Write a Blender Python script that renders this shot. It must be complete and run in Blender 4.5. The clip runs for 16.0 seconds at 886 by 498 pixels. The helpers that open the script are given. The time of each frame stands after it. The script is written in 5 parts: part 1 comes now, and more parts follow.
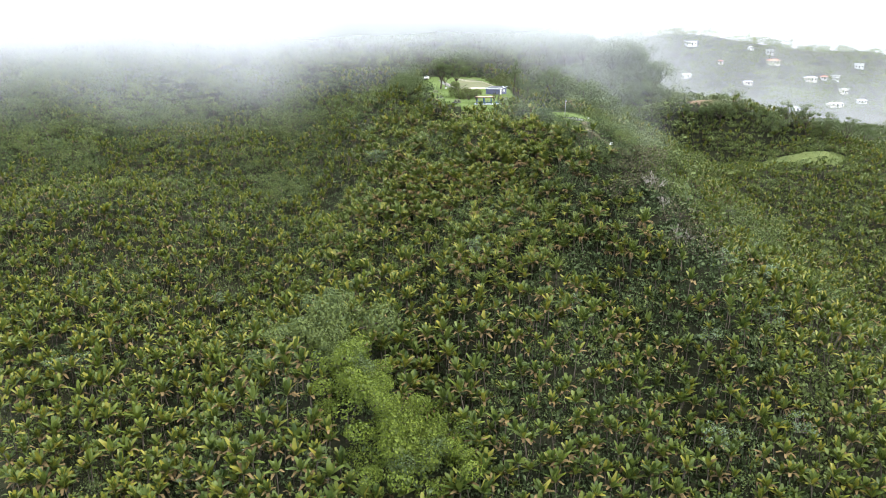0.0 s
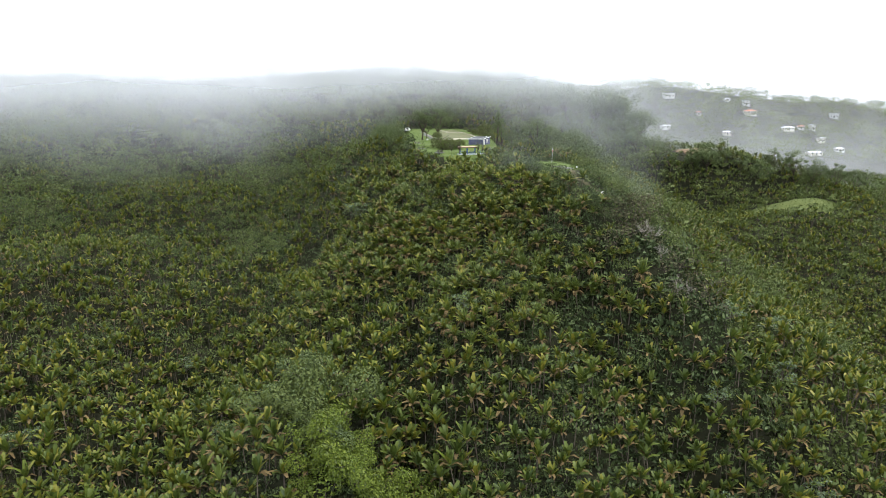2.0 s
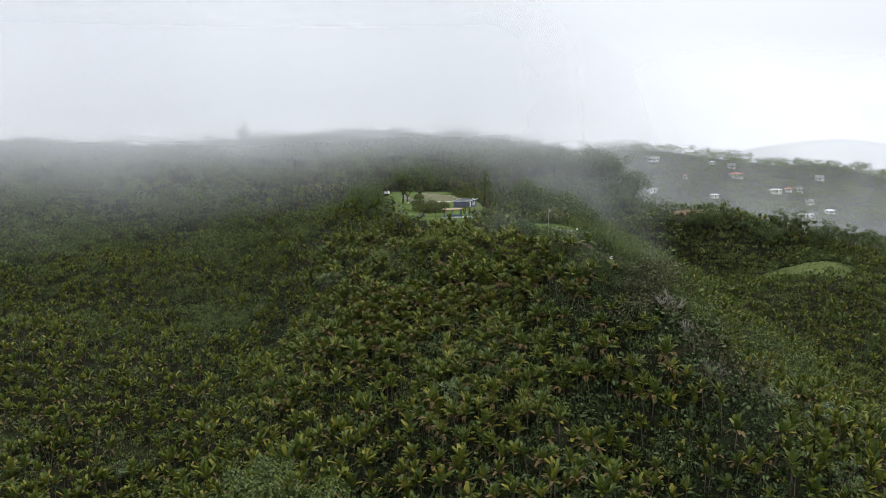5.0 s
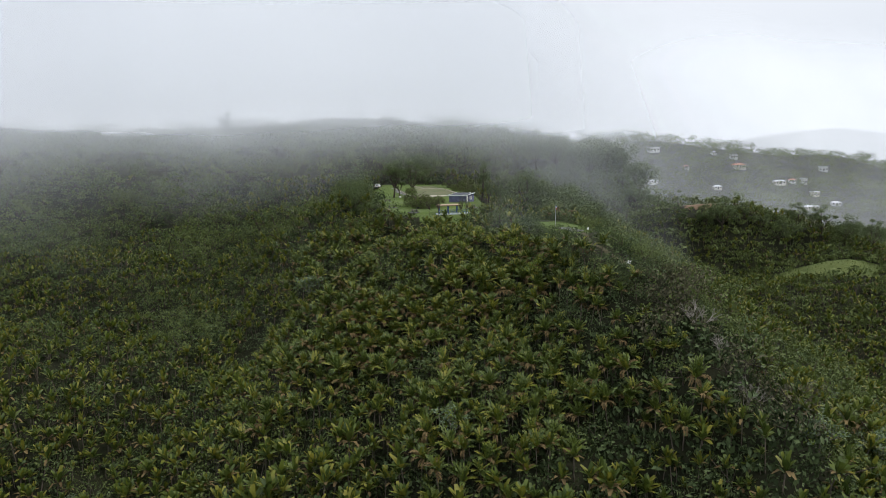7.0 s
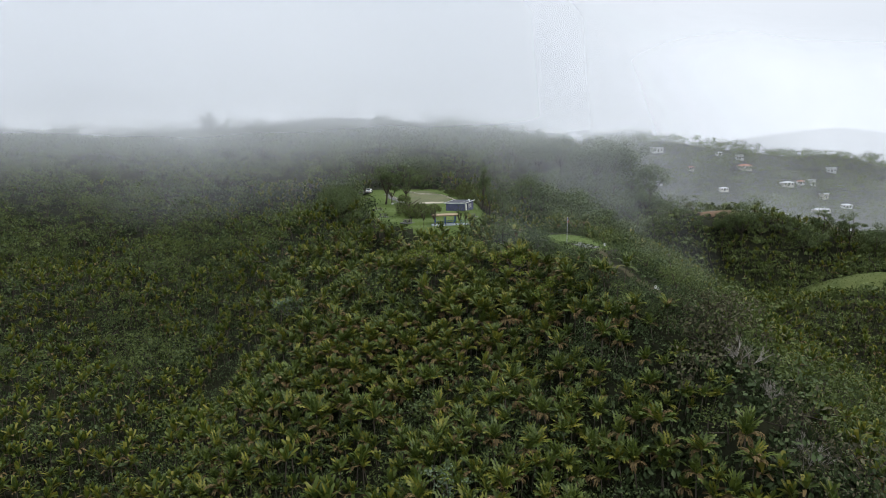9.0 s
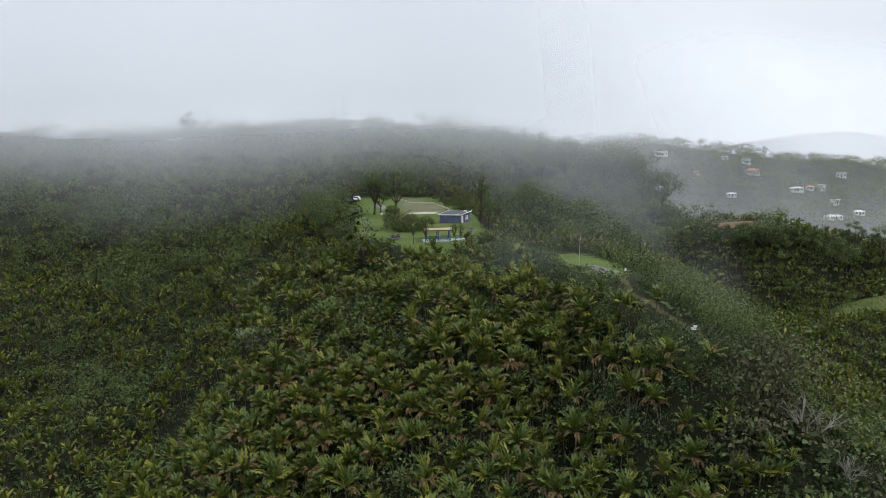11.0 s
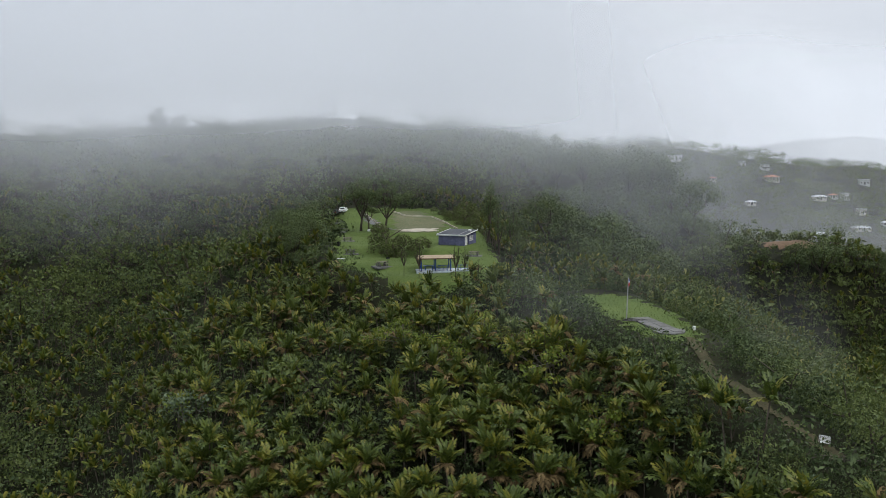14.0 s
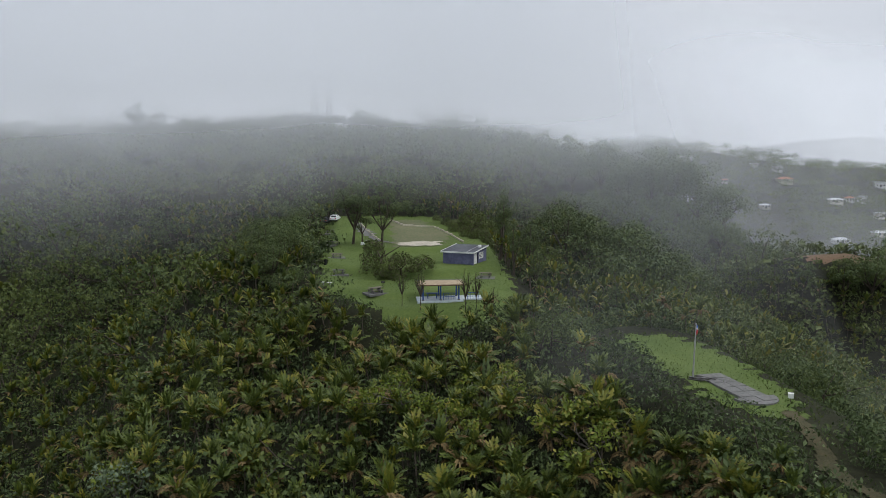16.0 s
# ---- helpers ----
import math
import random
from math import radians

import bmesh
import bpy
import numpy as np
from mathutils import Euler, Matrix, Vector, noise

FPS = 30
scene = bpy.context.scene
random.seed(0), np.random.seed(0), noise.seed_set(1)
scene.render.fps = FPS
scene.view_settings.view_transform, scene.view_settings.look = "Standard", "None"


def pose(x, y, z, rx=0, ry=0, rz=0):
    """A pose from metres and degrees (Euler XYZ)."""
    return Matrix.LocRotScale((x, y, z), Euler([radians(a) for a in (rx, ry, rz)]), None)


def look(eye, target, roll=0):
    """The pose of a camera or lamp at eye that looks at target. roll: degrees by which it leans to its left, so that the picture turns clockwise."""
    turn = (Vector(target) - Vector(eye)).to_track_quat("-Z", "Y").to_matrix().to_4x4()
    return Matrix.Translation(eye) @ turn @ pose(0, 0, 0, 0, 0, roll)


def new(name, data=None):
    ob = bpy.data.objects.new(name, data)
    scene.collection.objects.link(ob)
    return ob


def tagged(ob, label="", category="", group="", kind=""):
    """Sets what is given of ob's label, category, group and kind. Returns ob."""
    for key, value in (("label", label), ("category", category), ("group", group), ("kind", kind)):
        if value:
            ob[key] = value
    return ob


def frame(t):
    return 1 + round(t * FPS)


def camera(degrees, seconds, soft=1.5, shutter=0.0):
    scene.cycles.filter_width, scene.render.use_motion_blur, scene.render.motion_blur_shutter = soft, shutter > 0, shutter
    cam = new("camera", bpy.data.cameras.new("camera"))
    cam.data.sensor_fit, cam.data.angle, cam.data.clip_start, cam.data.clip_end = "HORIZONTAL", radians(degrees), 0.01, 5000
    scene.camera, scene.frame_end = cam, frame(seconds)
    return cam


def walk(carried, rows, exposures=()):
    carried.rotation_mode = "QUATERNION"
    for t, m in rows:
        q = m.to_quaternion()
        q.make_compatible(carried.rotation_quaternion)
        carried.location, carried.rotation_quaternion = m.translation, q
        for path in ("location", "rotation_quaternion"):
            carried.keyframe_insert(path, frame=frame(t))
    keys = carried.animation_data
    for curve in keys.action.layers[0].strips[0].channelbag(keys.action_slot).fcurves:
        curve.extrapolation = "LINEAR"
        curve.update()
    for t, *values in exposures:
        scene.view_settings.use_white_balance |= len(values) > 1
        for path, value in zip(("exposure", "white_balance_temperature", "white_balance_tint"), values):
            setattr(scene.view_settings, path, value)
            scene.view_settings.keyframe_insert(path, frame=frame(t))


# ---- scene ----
cam = camera(63.6, 16.0, soft=0.75)
METRES, EYE, TILT, LEAN, TURN = 150.0, 20.0, -16.0, 0.0, 0.0
ROWS = [
    (0.0, 0.0, 0.0, 0.0, 0.0, 0.0, 0.0),
    (0.5, -0.0008, 0.0143, 0.0003, -0.32, 1.47, 0.27),
    (1.0, -0.0015, 0.0318, 0.0015, -0.68, 3.0, 0.55),
    (1.5, -0.0022, 0.0516, 0.0031, -1.08, 4.14, 0.84),
    (2.0, -0.0031, 0.0731, 0.0047, -1.37, 4.3, 1.0),
    (2.5, -0.0044, 0.0967, 0.0053, -1.62, 4.28, 1.14),
    (3.0, -0.0049, 0.1224, 0.0064, -1.83, 4.28, 1.27),
    (3.5, -0.0046, 0.1499, 0.0101, -2.04, 4.37, 1.4),
    (4.0, -0.0033, 0.1782, 0.0163, -2.24, 5.28, 1.56),
    (4.5, -0.0021, 0.2076, 0.0242, -2.5, 8.19, 1.8),
    (5.0, -0.0004, 0.2365, 0.0306, -2.67, 9.64, 1.87),
    (7.5, 0.0076, 0.3865, 0.0778, -3.17, 8.78, 2.05),
    (8.0, 0.0094, 0.417, 0.0889, -3.24, 8.78, 2.05),
    (8.5, 0.0126, 0.449, 0.1003, -3.27, 8.79, 2.07),
    (9.0, 0.0164, 0.4816, 0.1125, -3.3, 8.79, 2.05),
    (11.5, 0.039, 0.6491, 0.1688, -3.47, 8.99, 1.84),
    (12.0, 0.0437, 0.6836, 0.1806, -3.47, 9.01, 1.71),
    (12.5, 0.0475, 0.7182, 0.1923, -3.47, 9.02, 1.52),
    (13.0, 0.0496, 0.7523, 0.2041, -3.48, 9.01, 1.4),
    (13.5, 0.0503, 0.7864, 0.2154, -3.49, 8.98, 1.35),
    (14.0, 0.0509, 0.8204, 0.2262, -3.47, 9.01, 1.29),
    (14.5, 0.0511, 0.8538, 0.2377, -3.5, 8.98, 1.21),
    (15.0, 0.0518, 0.8875, 0.2493, -3.53, 8.96, 1.17),
    (15.5, 0.0529, 0.9212, 0.2605, -3.51, 8.95, 1.11),
    (16.0, 0.0534, 0.9551, 0.2707, -3.55, 8.95, 1.13),
]
# the film's camera closes down while it tilts up into the cloud
EXPOSURES = [(0.0, 1.73, 6550, 11), (1.0, 1.48, 6550, 10), (2.0, 1.14, 6650, 10), (3.5, 0.98, 6650, 11), (4.5, 0.62, 6750, 11), (5.0, 0.37, 6750, 11), (9.0, 0.25, 6550, 10), (12.5, 0.17, 6550, 10), (16.0, -0.08, 6550, 11)]
walk(cam, [(t, pose(0, 0, EYE, TILT, LEAN, TURN) @ pose(METRES * x, METRES * y, METRES * z, 90 + pitch, roll, yaw)) for t, x, y, z, yaw, pitch, roll in ROWS], EXPOSURES)

# ---- sky and sun ----
SUN_UP, SUN_TURN = 60.0, 110.0
world = bpy.data.worlds.new("overcast_sky")
scene.world = world
world.use_nodes = True
wn, wl = world.node_tree.nodes, world.node_tree.links
wn.clear()
sky = wn.new("ShaderNodeTexSky")
sky.sky_type, sky.sun_disc = "NISHITA", False
sky.sun_elevation, sky.sun_rotation = radians(SUN_UP), radians(SUN_TURN)
sky_gain = wn.new("ShaderNodeVectorMath")
sky_gain.operation = "SCALE"
sky_gain.inputs["Scale"].default_value = 0.10
wl.new(sky.outputs["Color"], sky_gain.inputs[0])
wcoord = wn.new("ShaderNodeTexCoord")
wnoise = wn.new("ShaderNodeTexNoise")
wnoise.inputs["Scale"].default_value, wnoise.inputs["Detail"].default_value = 1.3, 4.0
wl.new(wcoord.outputs["Generated"], wnoise.inputs["Vector"])
wramp = wn.new("ShaderNodeValToRGB")
wramp.color_ramp.elements[0].position, wramp.color_ramp.elements[0].color = 0.3, (0.70, 0.762, 0.850, 1)
wramp.color_ramp.elements[1].position, wramp.color_ramp.elements[1].color = 0.7, (0.78, 0.835, 0.915, 1)
wl.new(wnoise.outputs["Fac"], wramp.inputs["Fac"])
wmix = wn.new("ShaderNodeMix")
wmix.data_type = "RGBA"
wmix.inputs["Factor"].default_value = 0.97
wl.new(sky_gain.outputs["Vector"], wmix.inputs["A"])
wl.new(wramp.outputs["Color"], wmix.inputs["B"])
wsep = wn.new("ShaderNodeSeparateXYZ")
wl.new(wcoord.outputs["Generated"], wsep.inputs[0])
wfall = wn.new("ShaderNodeMapRange")
wfall.interpolation_type = "SMOOTHSTEP"
wfall.inputs["From Min"].default_value, wfall.inputs["From Max"].default_value = 0.02, 1.0
wfall.inputs["To Min"].default_value, wfall.inputs["To Max"].default_value = 0.87, 1.45
wl.new(wsep.outputs["Z"], wfall.inputs["Value"])
wtone = wn.new("ShaderNodeVectorMath")
wtone.operation = "SCALE"
wl.new(wmix.outputs["Result"], wtone.inputs[0])
wl.new(wfall.outputs["Result"], wtone.inputs["Scale"])
wback = wn.new("ShaderNodeBackground")
wl.new(wtone.outputs["Vector"], wback.inputs["Color"])
wback.inputs["Strength"].default_value = 1.0
wout = wn.new("ShaderNodeOutputWorld")
wl.new(wback.outputs["Background"], wout.inputs["Surface"])

sun = new("sun", bpy.data.lights.new("sun", "SUN"))
sun.data.energy, sun.data.angle, sun.data.color = 1.05, radians(22), (1.0, 0.97, 0.92)
sun.matrix_world = look((0, 0, 0), (-math.sin(radians(SUN_TURN)) * math.cos(radians(SUN_UP)), -math.cos(radians(SUN_TURN)) * math.cos(radians(SUN_UP)), -math.sin(radians(SUN_UP))))


# ---- materials ----
def surface(name, low, high, rough=0.8, grain=0.5, patch=8.0, bump=0.0, bump_scale=4.0, thin=0.0, per_piece=0.0, metal=0.0, sheen=0.22):
    """Two colours mixed by fine grain, large patches and, where per_piece is set, at random from leaf to leaf. thin: light let through."""
    m = bpy.data.materials.new(name)
    m.use_nodes = True
    n, l = m.node_tree.nodes, m.node_tree.links
    b = n["Principled BSDF"]
    b.inputs["Roughness"].default_value, b.inputs["Metallic"].default_value = rough, metal
    b.inputs["Specular IOR Level"].default_value = sheen
    geo = n.new("ShaderNodeNewGeometry")
    fine, wide = n.new("ShaderNodeTexNoise"), n.new("ShaderNodeTexNoise")
    fine.inputs["Scale"].default_value, fine.inputs["Detail"].default_value = 1.0 / grain, 3.0
    wide.inputs["Scale"].default_value, wide.inputs["Detail"].default_value = 1.0 / patch, 2.0
    for t in (fine, wide):
        l.new(geo.outputs["Position"], t.inputs["Vector"])
    add = n.new("ShaderNodeMath")
    add.operation = "MULTIPLY_ADD"
    add.inputs[1].default_value, add.inputs[2].default_value = 0.9, -0.2
    l.new(fine.outputs["Fac"], add.inputs[0])
    add2 = n.new("ShaderNodeMath")
    add2.operation = "MULTIPLY_ADD"
    add2.inputs[1].default_value = 0.7
    l.new(wide.outputs["Fac"], add2.inputs[0])
    l.new(add.outputs[0], add2.inputs[2])
    fac = add2.outputs[0]
    if per_piece:
        info = n.new("ShaderNodeObjectInfo")
        rnd = n.new("ShaderNodeMath")
        rnd.operation = "ADD"
        l.new(geo.outputs["Random Per Island"], rnd.inputs[0])
        l.new(info.outputs["Random"], rnd.inputs[1])
        fr = n.new("ShaderNodeMath")
        fr.operation = "FRACT"
        l.new(rnd.outputs[0], fr.inputs[0])
        mx = n.new("ShaderNodeMix")
        mx.inputs["Factor"].default_value = per_piece
        l.new(fac, mx.inputs["A"])
        l.new(fr.outputs[0], mx.inputs["B"])
        fac = mx.outputs["Result"]
    ramp = n.new("ShaderNodeValToRGB")
    ramp.color_ramp.elements[0].position, ramp.color_ramp.elements[0].color = 0.15, (*low, 1)
    ramp.color_ramp.elements[1].position, ramp.color_ramp.elements[1].color = 0.85, (*high, 1)
    l.new(fac, ramp.inputs["Fac"])
    l.new(ramp.outputs["Color"], b.inputs["Base Color"])
    if bump:
        bn, bp = n.new("ShaderNodeTexNoise"), n.new("ShaderNodeBump")
        bn.inputs["Scale"].default_value, bn.inputs["Detail"].default_value = bump_scale, 4.0
        bp.inputs["Strength"].default_value, bp.inputs["Distance"].default_value = bump, 0.1
        l.new(geo.outputs["Position"], bn.inputs["Vector"])
        l.new(bn.outputs["Fac"], bp.inputs["Height"])
        l.new(bp.outputs["Normal"], b.inputs["Normal"])
    if thin:
        tr, mix = n.new("ShaderNodeBsdfTranslucent"), n.new("ShaderNodeMixShader")
        l.new(ramp.outputs["Color"], tr.inputs["Color"])
        mix.inputs["Fac"].default_value = thin
        l.new(b.outputs["BSDF"], mix.inputs[1])
        l.new(tr.outputs["BSDF"], mix.inputs[2])
        l.new(mix.outputs["Shader"], n["Material Output"].inputs["Surface"])
    return m


# darker than wet litter: the shade in gaps between palms is in this colour
M_SOIL_SHADED = surface("forest_floor_gap_shade", (0.008, 0.009, 0.005), (0.028, 0.030, 0.013), 0.95, 0.8, 12, 0.8, 2.0)
M_LAWN = surface("mown_grass", (0.050, 0.086, 0.018), (0.112, 0.152, 0.038), 0.9, 0.35, 6, 0.7, 9.0)
M_ROUGH = surface("long_grass", (0.036, 0.060, 0.014), (0.105, 0.122, 0.036), 0.9, 0.4, 5, 0.9, 5.0)
M_TRAIL = surface("trodden_trail", (0.036, 0.041, 0.019), (0.092, 0.076, 0.043), 0.95, 0.5, 4, 0.6, 6.0)
M_EARTH = surface("red_earth", (0.085, 0.060, 0.034), (0.210, 0.135, 0.085), 0.95, 0.6, 5, 0.6, 5.0)
M_GRAVEL = surface("gravel_yard", (0.062, 0.098, 0.034), (0.165, 0.155, 0.092), 0.95, 0.5, 9, 0.5, 8.0)
M_SAND = surface("pale_sand", (0.20, 0.18, 0.13), (0.60, 0.54, 0.45), 0.95, 0.5, 3, 0.5, 6.0)
M_PALM = surface("palm_leaf", (0.020, 0.042, 0.009), (0.118, 0.152, 0.028), 0.48, 1.2, 25, thin=0.22, per_piece=0.55, sheen=0.3)
M_LIME = surface("young_palm_leaf", (0.066, 0.114, 0.013), (0.240, 0.215, 0.034), 0.45, 1.2, 18, thin=0.25, per_piece=0.5, sheen=0.3)
M_STRAW = surface("withered_palm_leaf", (0.060, 0.040, 0.016), (0.200, 0.142, 0.062), 0.8, 0.8, 10, thin=0.15, per_piece=0.6)
M_TRUNK = surface("palm_trunk", (0.045, 0.036, 0.026), (0.150, 0.125, 0.095), 0.9, 0.5, 5, 0.5, 6.0)
M_BUSH = surface("broad_leaf", (0.040, 0.066, 0.017), (0.138, 0.168, 0.048), 0.6, 0.8, 14, thin=0.2, per_piece=0.35)
M_VINE = surface("bright_vine_leaf", (0.048, 0.086, 0.011), (0.180, 0.222, 0.032), 0.6, 0.7, 9, thin=0.25, per_piece=0.5)
M_SHRUB = surface("pale_green_shrub_leaf", (0.066, 0.094, 0.029), (0.154, 0.186, 0.063), 0.7, 0.8, 16, thin=0.22, per_piece=0.25)
M_PALE = surface("silvery_leaf", (0.070, 0.105, 0.060), (0.190, 0.240, 0.140), 0.55, 0.8, 8, thin=0.25, per_piece=0.6)
M_BROWN = surface("dry_scrub_leaf", (0.046, 0.046, 0.026), (0.135, 0.124, 0.072), 0.85, 0.6, 8, thin=0.1, per_piece=0.6)
M_DARK = surface("dark_tree_leaf", (0.036, 0.062, 0.023), (0.118, 0.154, 0.060), 0.6, 1.0, 20, thin=0.15, per_piece=0.35)
# leaf tone lowered so that the undergrowth carries the shade beneath the crowns
M_FERN_SHADED = surface("fern_gap_shade", (0.016, 0.027, 0.010), (0.056, 0.079, 0.027), 0.7, 0.8, 12, thin=0.1, per_piece=0.4)
M_BARK = surface("tree_bark", (0.028, 0.022, 0.016), (0.095, 0.078, 0.060), 0.9, 0.4, 3, 0.6, 5.0)
M_DEADWOOD = surface("bleached_dead_wood", (0.15, 0.135, 0.115), (0.36, 0.33, 0.285), 0.85, 0.3, 2, 0.4, 8.0)
M_GREYBARK = surface("pale_grey_bark", (0.060, 0.052, 0.042), (0.190, 0.170, 0.140), 0.85, 0.3, 2, 0.4, 8.0)


# ---- ground ----
def spur(x, y, pts, slope, w):
    """A spine of land: its height along the line, falling away on both sides."""
    best = np.full(np.shape(x), -1e3)
    for (x0, y0, h0), (x1, y1, h1) in zip(pts, pts[1:]):
        dx, dy = x1 - x0, y1 - y0
        u = np.clip(((x - x0) * dx + (y - y0) * dy) / (dx * dx + dy * dy), 0, 1)
        d = np.hypot(x - x0 - u * dx, y - y0 - u * dy)
        best = np.maximum(best, h0 + u * (h1 - h0) - slope * (np.sqrt(np.maximum(d - w, 0) ** 2 + 9) - 3))
    return best


def bell(x, y, cx, cy, sx, sy):
    return np.exp(-((x - cx) / sx) ** 2 - ((y - cy) / sy) ** 2)


def softmax(a, b, k):
    return np.maximum(a, b) + k * np.log1p(np.exp(-np.abs(a - b) / k))


PARK_SPUR = [(9, 345, 6.5), (10, 300, 3.3), (10, 278, 2.2), (11, 264, 1.0), (11, 257, 0.3)]
RIDGE_SPUR = [(19, 240, -1.2), (34, 213, -1.4), (38.2, 203, -1.5), (38.9, 193, -2.7), (43, 181, -5.3), (49.5, 169, -14.5), (55.5, 157, -24.5), (58, 147, -36), (60, 110, -66)]
BROW_SPUR = [(-15, 240, -9), (-7, 226, -11), (2, 222, -8.5), (9, 224, -6.5), (17, 216, -6.5), (26, 214, -5)]
CENTRE_SPUR = [(13, 232, -5), (15, 214, -8.5), (20, 201, -12), (21, 178, -22.5), (24, 162, -32), (26, 144, -38.5), (22, 128, -49), (20, 105, -66)]
EAST_SPUR = [(36, 272, -2), (50, 240, -8), (60, 225, -14), (75, 206, -30), (72, 158, -36), (76, 142, -50)]
SADDLE_SPUR = [(48, 262, -6), (70, 288, -13), (72, 264, -15), (88, 272, -23)]
WEST_SPUR = [(-10, 268, 0), (-8, 240, -7), (-2, 206, -18), (-13, 170, -39), (-27, 135, -47), (-30, 100, -62)]
CLEARING_TOP = [(37, 229, -0.9), (38.5, 216, -1.1), (38.8, 204, -1.4)]
ROAD_SPUR = [(55, 345, 1), (92, 324, -6), (118, 315, -3.2), (150, 300, -11), (175, 270, -24)]


def land(x, y):
    """The height of the bare ground."""
    x, y = np.asarray(x, float), np.asarray(y, float)
    front = -55 + 0.335 * (y - 150)
    front = front - np.interp(y, [180, 215, 265, 300, 345], [14, 18, 10, 32, 8]) * np.exp(-((x - 100) / 40) ** 2)
    front = front - 8 * spur(x, y, [(-24, 248, 1), (-47, 190, 1), (-55, 175, 1)], 1 / 15, 2).clip(0, 1)
    front = softmax(front, -82 + 0 * x, 8)
    crest = np.interp(x, [-900, -400, -200, -116, -70, -30, 0, 26, 54, 88, 110, 140, 200, 400, 900], [20, 36, 30, 25, 30, 34, 32, 28, 22, 12, -6, -18, -27, -34, -50])
    crest = crest - 0.02 * np.clip(y - 400, 0, 1500)
    z = -softmax(-front, -crest, 4)
    z = softmax(z, spur(x, y, PARK_SPUR, 1.3, 15), 0.6)
    z = softmax(z, spur(x, y, RIDGE_SPUR, 1.45, 3.0), 1.0)
    z = softmax(z, spur(x, y, CLEARING_TOP, 1.9, 5.0), 0.5)
    z = softmax(z, spur(x, y, WEST_SPUR, 0.75, 4), 2.0)
    z = softmax(z, spur(x, y, CENTRE_SPUR, 0.8, 4), 1.5)
    z = softmax(z, spur(x, y, BROW_SPUR, 0.9, 3), 1.0)
    z = softmax(z, spur(x, y, EAST_SPUR, 0.62, 4), 1.5)
    z = softmax(z, spur(x, y, SADDLE_SPUR, 0.6, 3), 1.5)
    z = softmax(z, spur(x, y, ROAD_SPUR, 1.3, 2), 2.0)
    z = z + 9 * bell(x, y, -106, 207, 30, 18) + 3 * bell(x, y, -55, 192, 22, 22) + 5 * bell(x, y, -28, 263, 12, 16)
    z = z - 9 * bell(x, y, -90, 300, 55, 26) - 6 * bell(x, y, -62, 245, 18, 22) - 6 * bell(x, y, 130, 250, 28, 24) - 7 * bell(x, y, -34, 221, 8, 13) - 6 * bell(x, y, 148, 285, 22, 14) - 9 * bell(x, y, 80, 332, 22, 12)
    z = z + 1 * bell(x, y, -26, 148, 6, 9) + 5 * bell(x, y, -23, 134, 7, 7) + 7 * bell(x, y, -13, 124, 7, 6) + 5 * bell(x, y, -3, 118, 6, 6)
    z = z + 6 * bell(x, y, 145, 279, 15, 10)
    z = z + 42 * bell(x, y, 305, 745, 130, 120) + 37 * bell(x, y, 205, 770, 95, 130) + 150 * bell(x, y, 950, 1650, 420, 300) + 30 * bell(x, y, 105, 770, 60, 110) + 46 * bell(x, y, 470, 800, 120, 110)
    z = z + 1.2 * np.sin(x * 0.071 + 1.3 * np.sin(y * 0.043)) * np.sin(y * 0.083 + 0.6) * (1 - bell(x, y, 20, 250, 60, 90))
    return z


def axis(lo, hi, fine_lo, fine_hi, fine, coarse, far):
    mid = np.arange(fine_lo, fine_hi, fine)
    a = np.arange(lo, fine_lo, coarse)
    b = np.arange(fine_hi, hi, coarse)
    out = np.geomspace(20, far, 22)
    return np.concatenate([lo - out[::-1], a, mid, b, hi - coarse + out])


def mesh_from(name, verts, faces, mats, index=None, smooth=False, uv=None):
    """One mesh of triangles or quads from arrays."""
    me = bpy.data.meshes.new(name)
    verts, faces = np.asarray(verts, np.float32), np.asarray(faces, np.int32)
    k = faces.shape[1]
    me.vertices.add(len(verts))
    me.vertices.foreach_set("co", verts.ravel())
    me.loops.add(faces.size)
    me.loops.foreach_set("vertex_index", faces.ravel())
    me.polygons.add(len(faces))
    me.polygons.foreach_set("loop_start", np.arange(0, faces.size, k, dtype=np.int32))
    for m in mats:
        me.materials.append(m)
    if index is not None:
        me.polygons.foreach_set("material_index", np.asarray(index, np.int32))
    if smooth:
        me.polygons.foreach_set("use_smooth", np.ones(len(faces), bool))
    if uv is not None:
        layer = me.uv_layers.new(name="UVMap")
        layer.data.foreach_set("uv", np.asarray(uv, np.float32)[faces.ravel()].ravel())
    me.update(calc_edges=True)
    me.validate()
    return me


def sheet_faces(nx, ny):
    i = np.arange(nx * ny).reshape(ny, nx)
    return np.stack([i[:-1, :-1], i[:-1, 1:], i[1:, 1:], i[1:, :-1]], -1).reshape(-1, 4)


gx, gy = axis(-420, 480, -30, 70, 1.25, 6.0, 3500), axis(-40, 950, 150, 335, 1.25, 6.0, 3500)
GX, GY = np.meshgrid(gx, gy)
GZ = land(GX, GY)


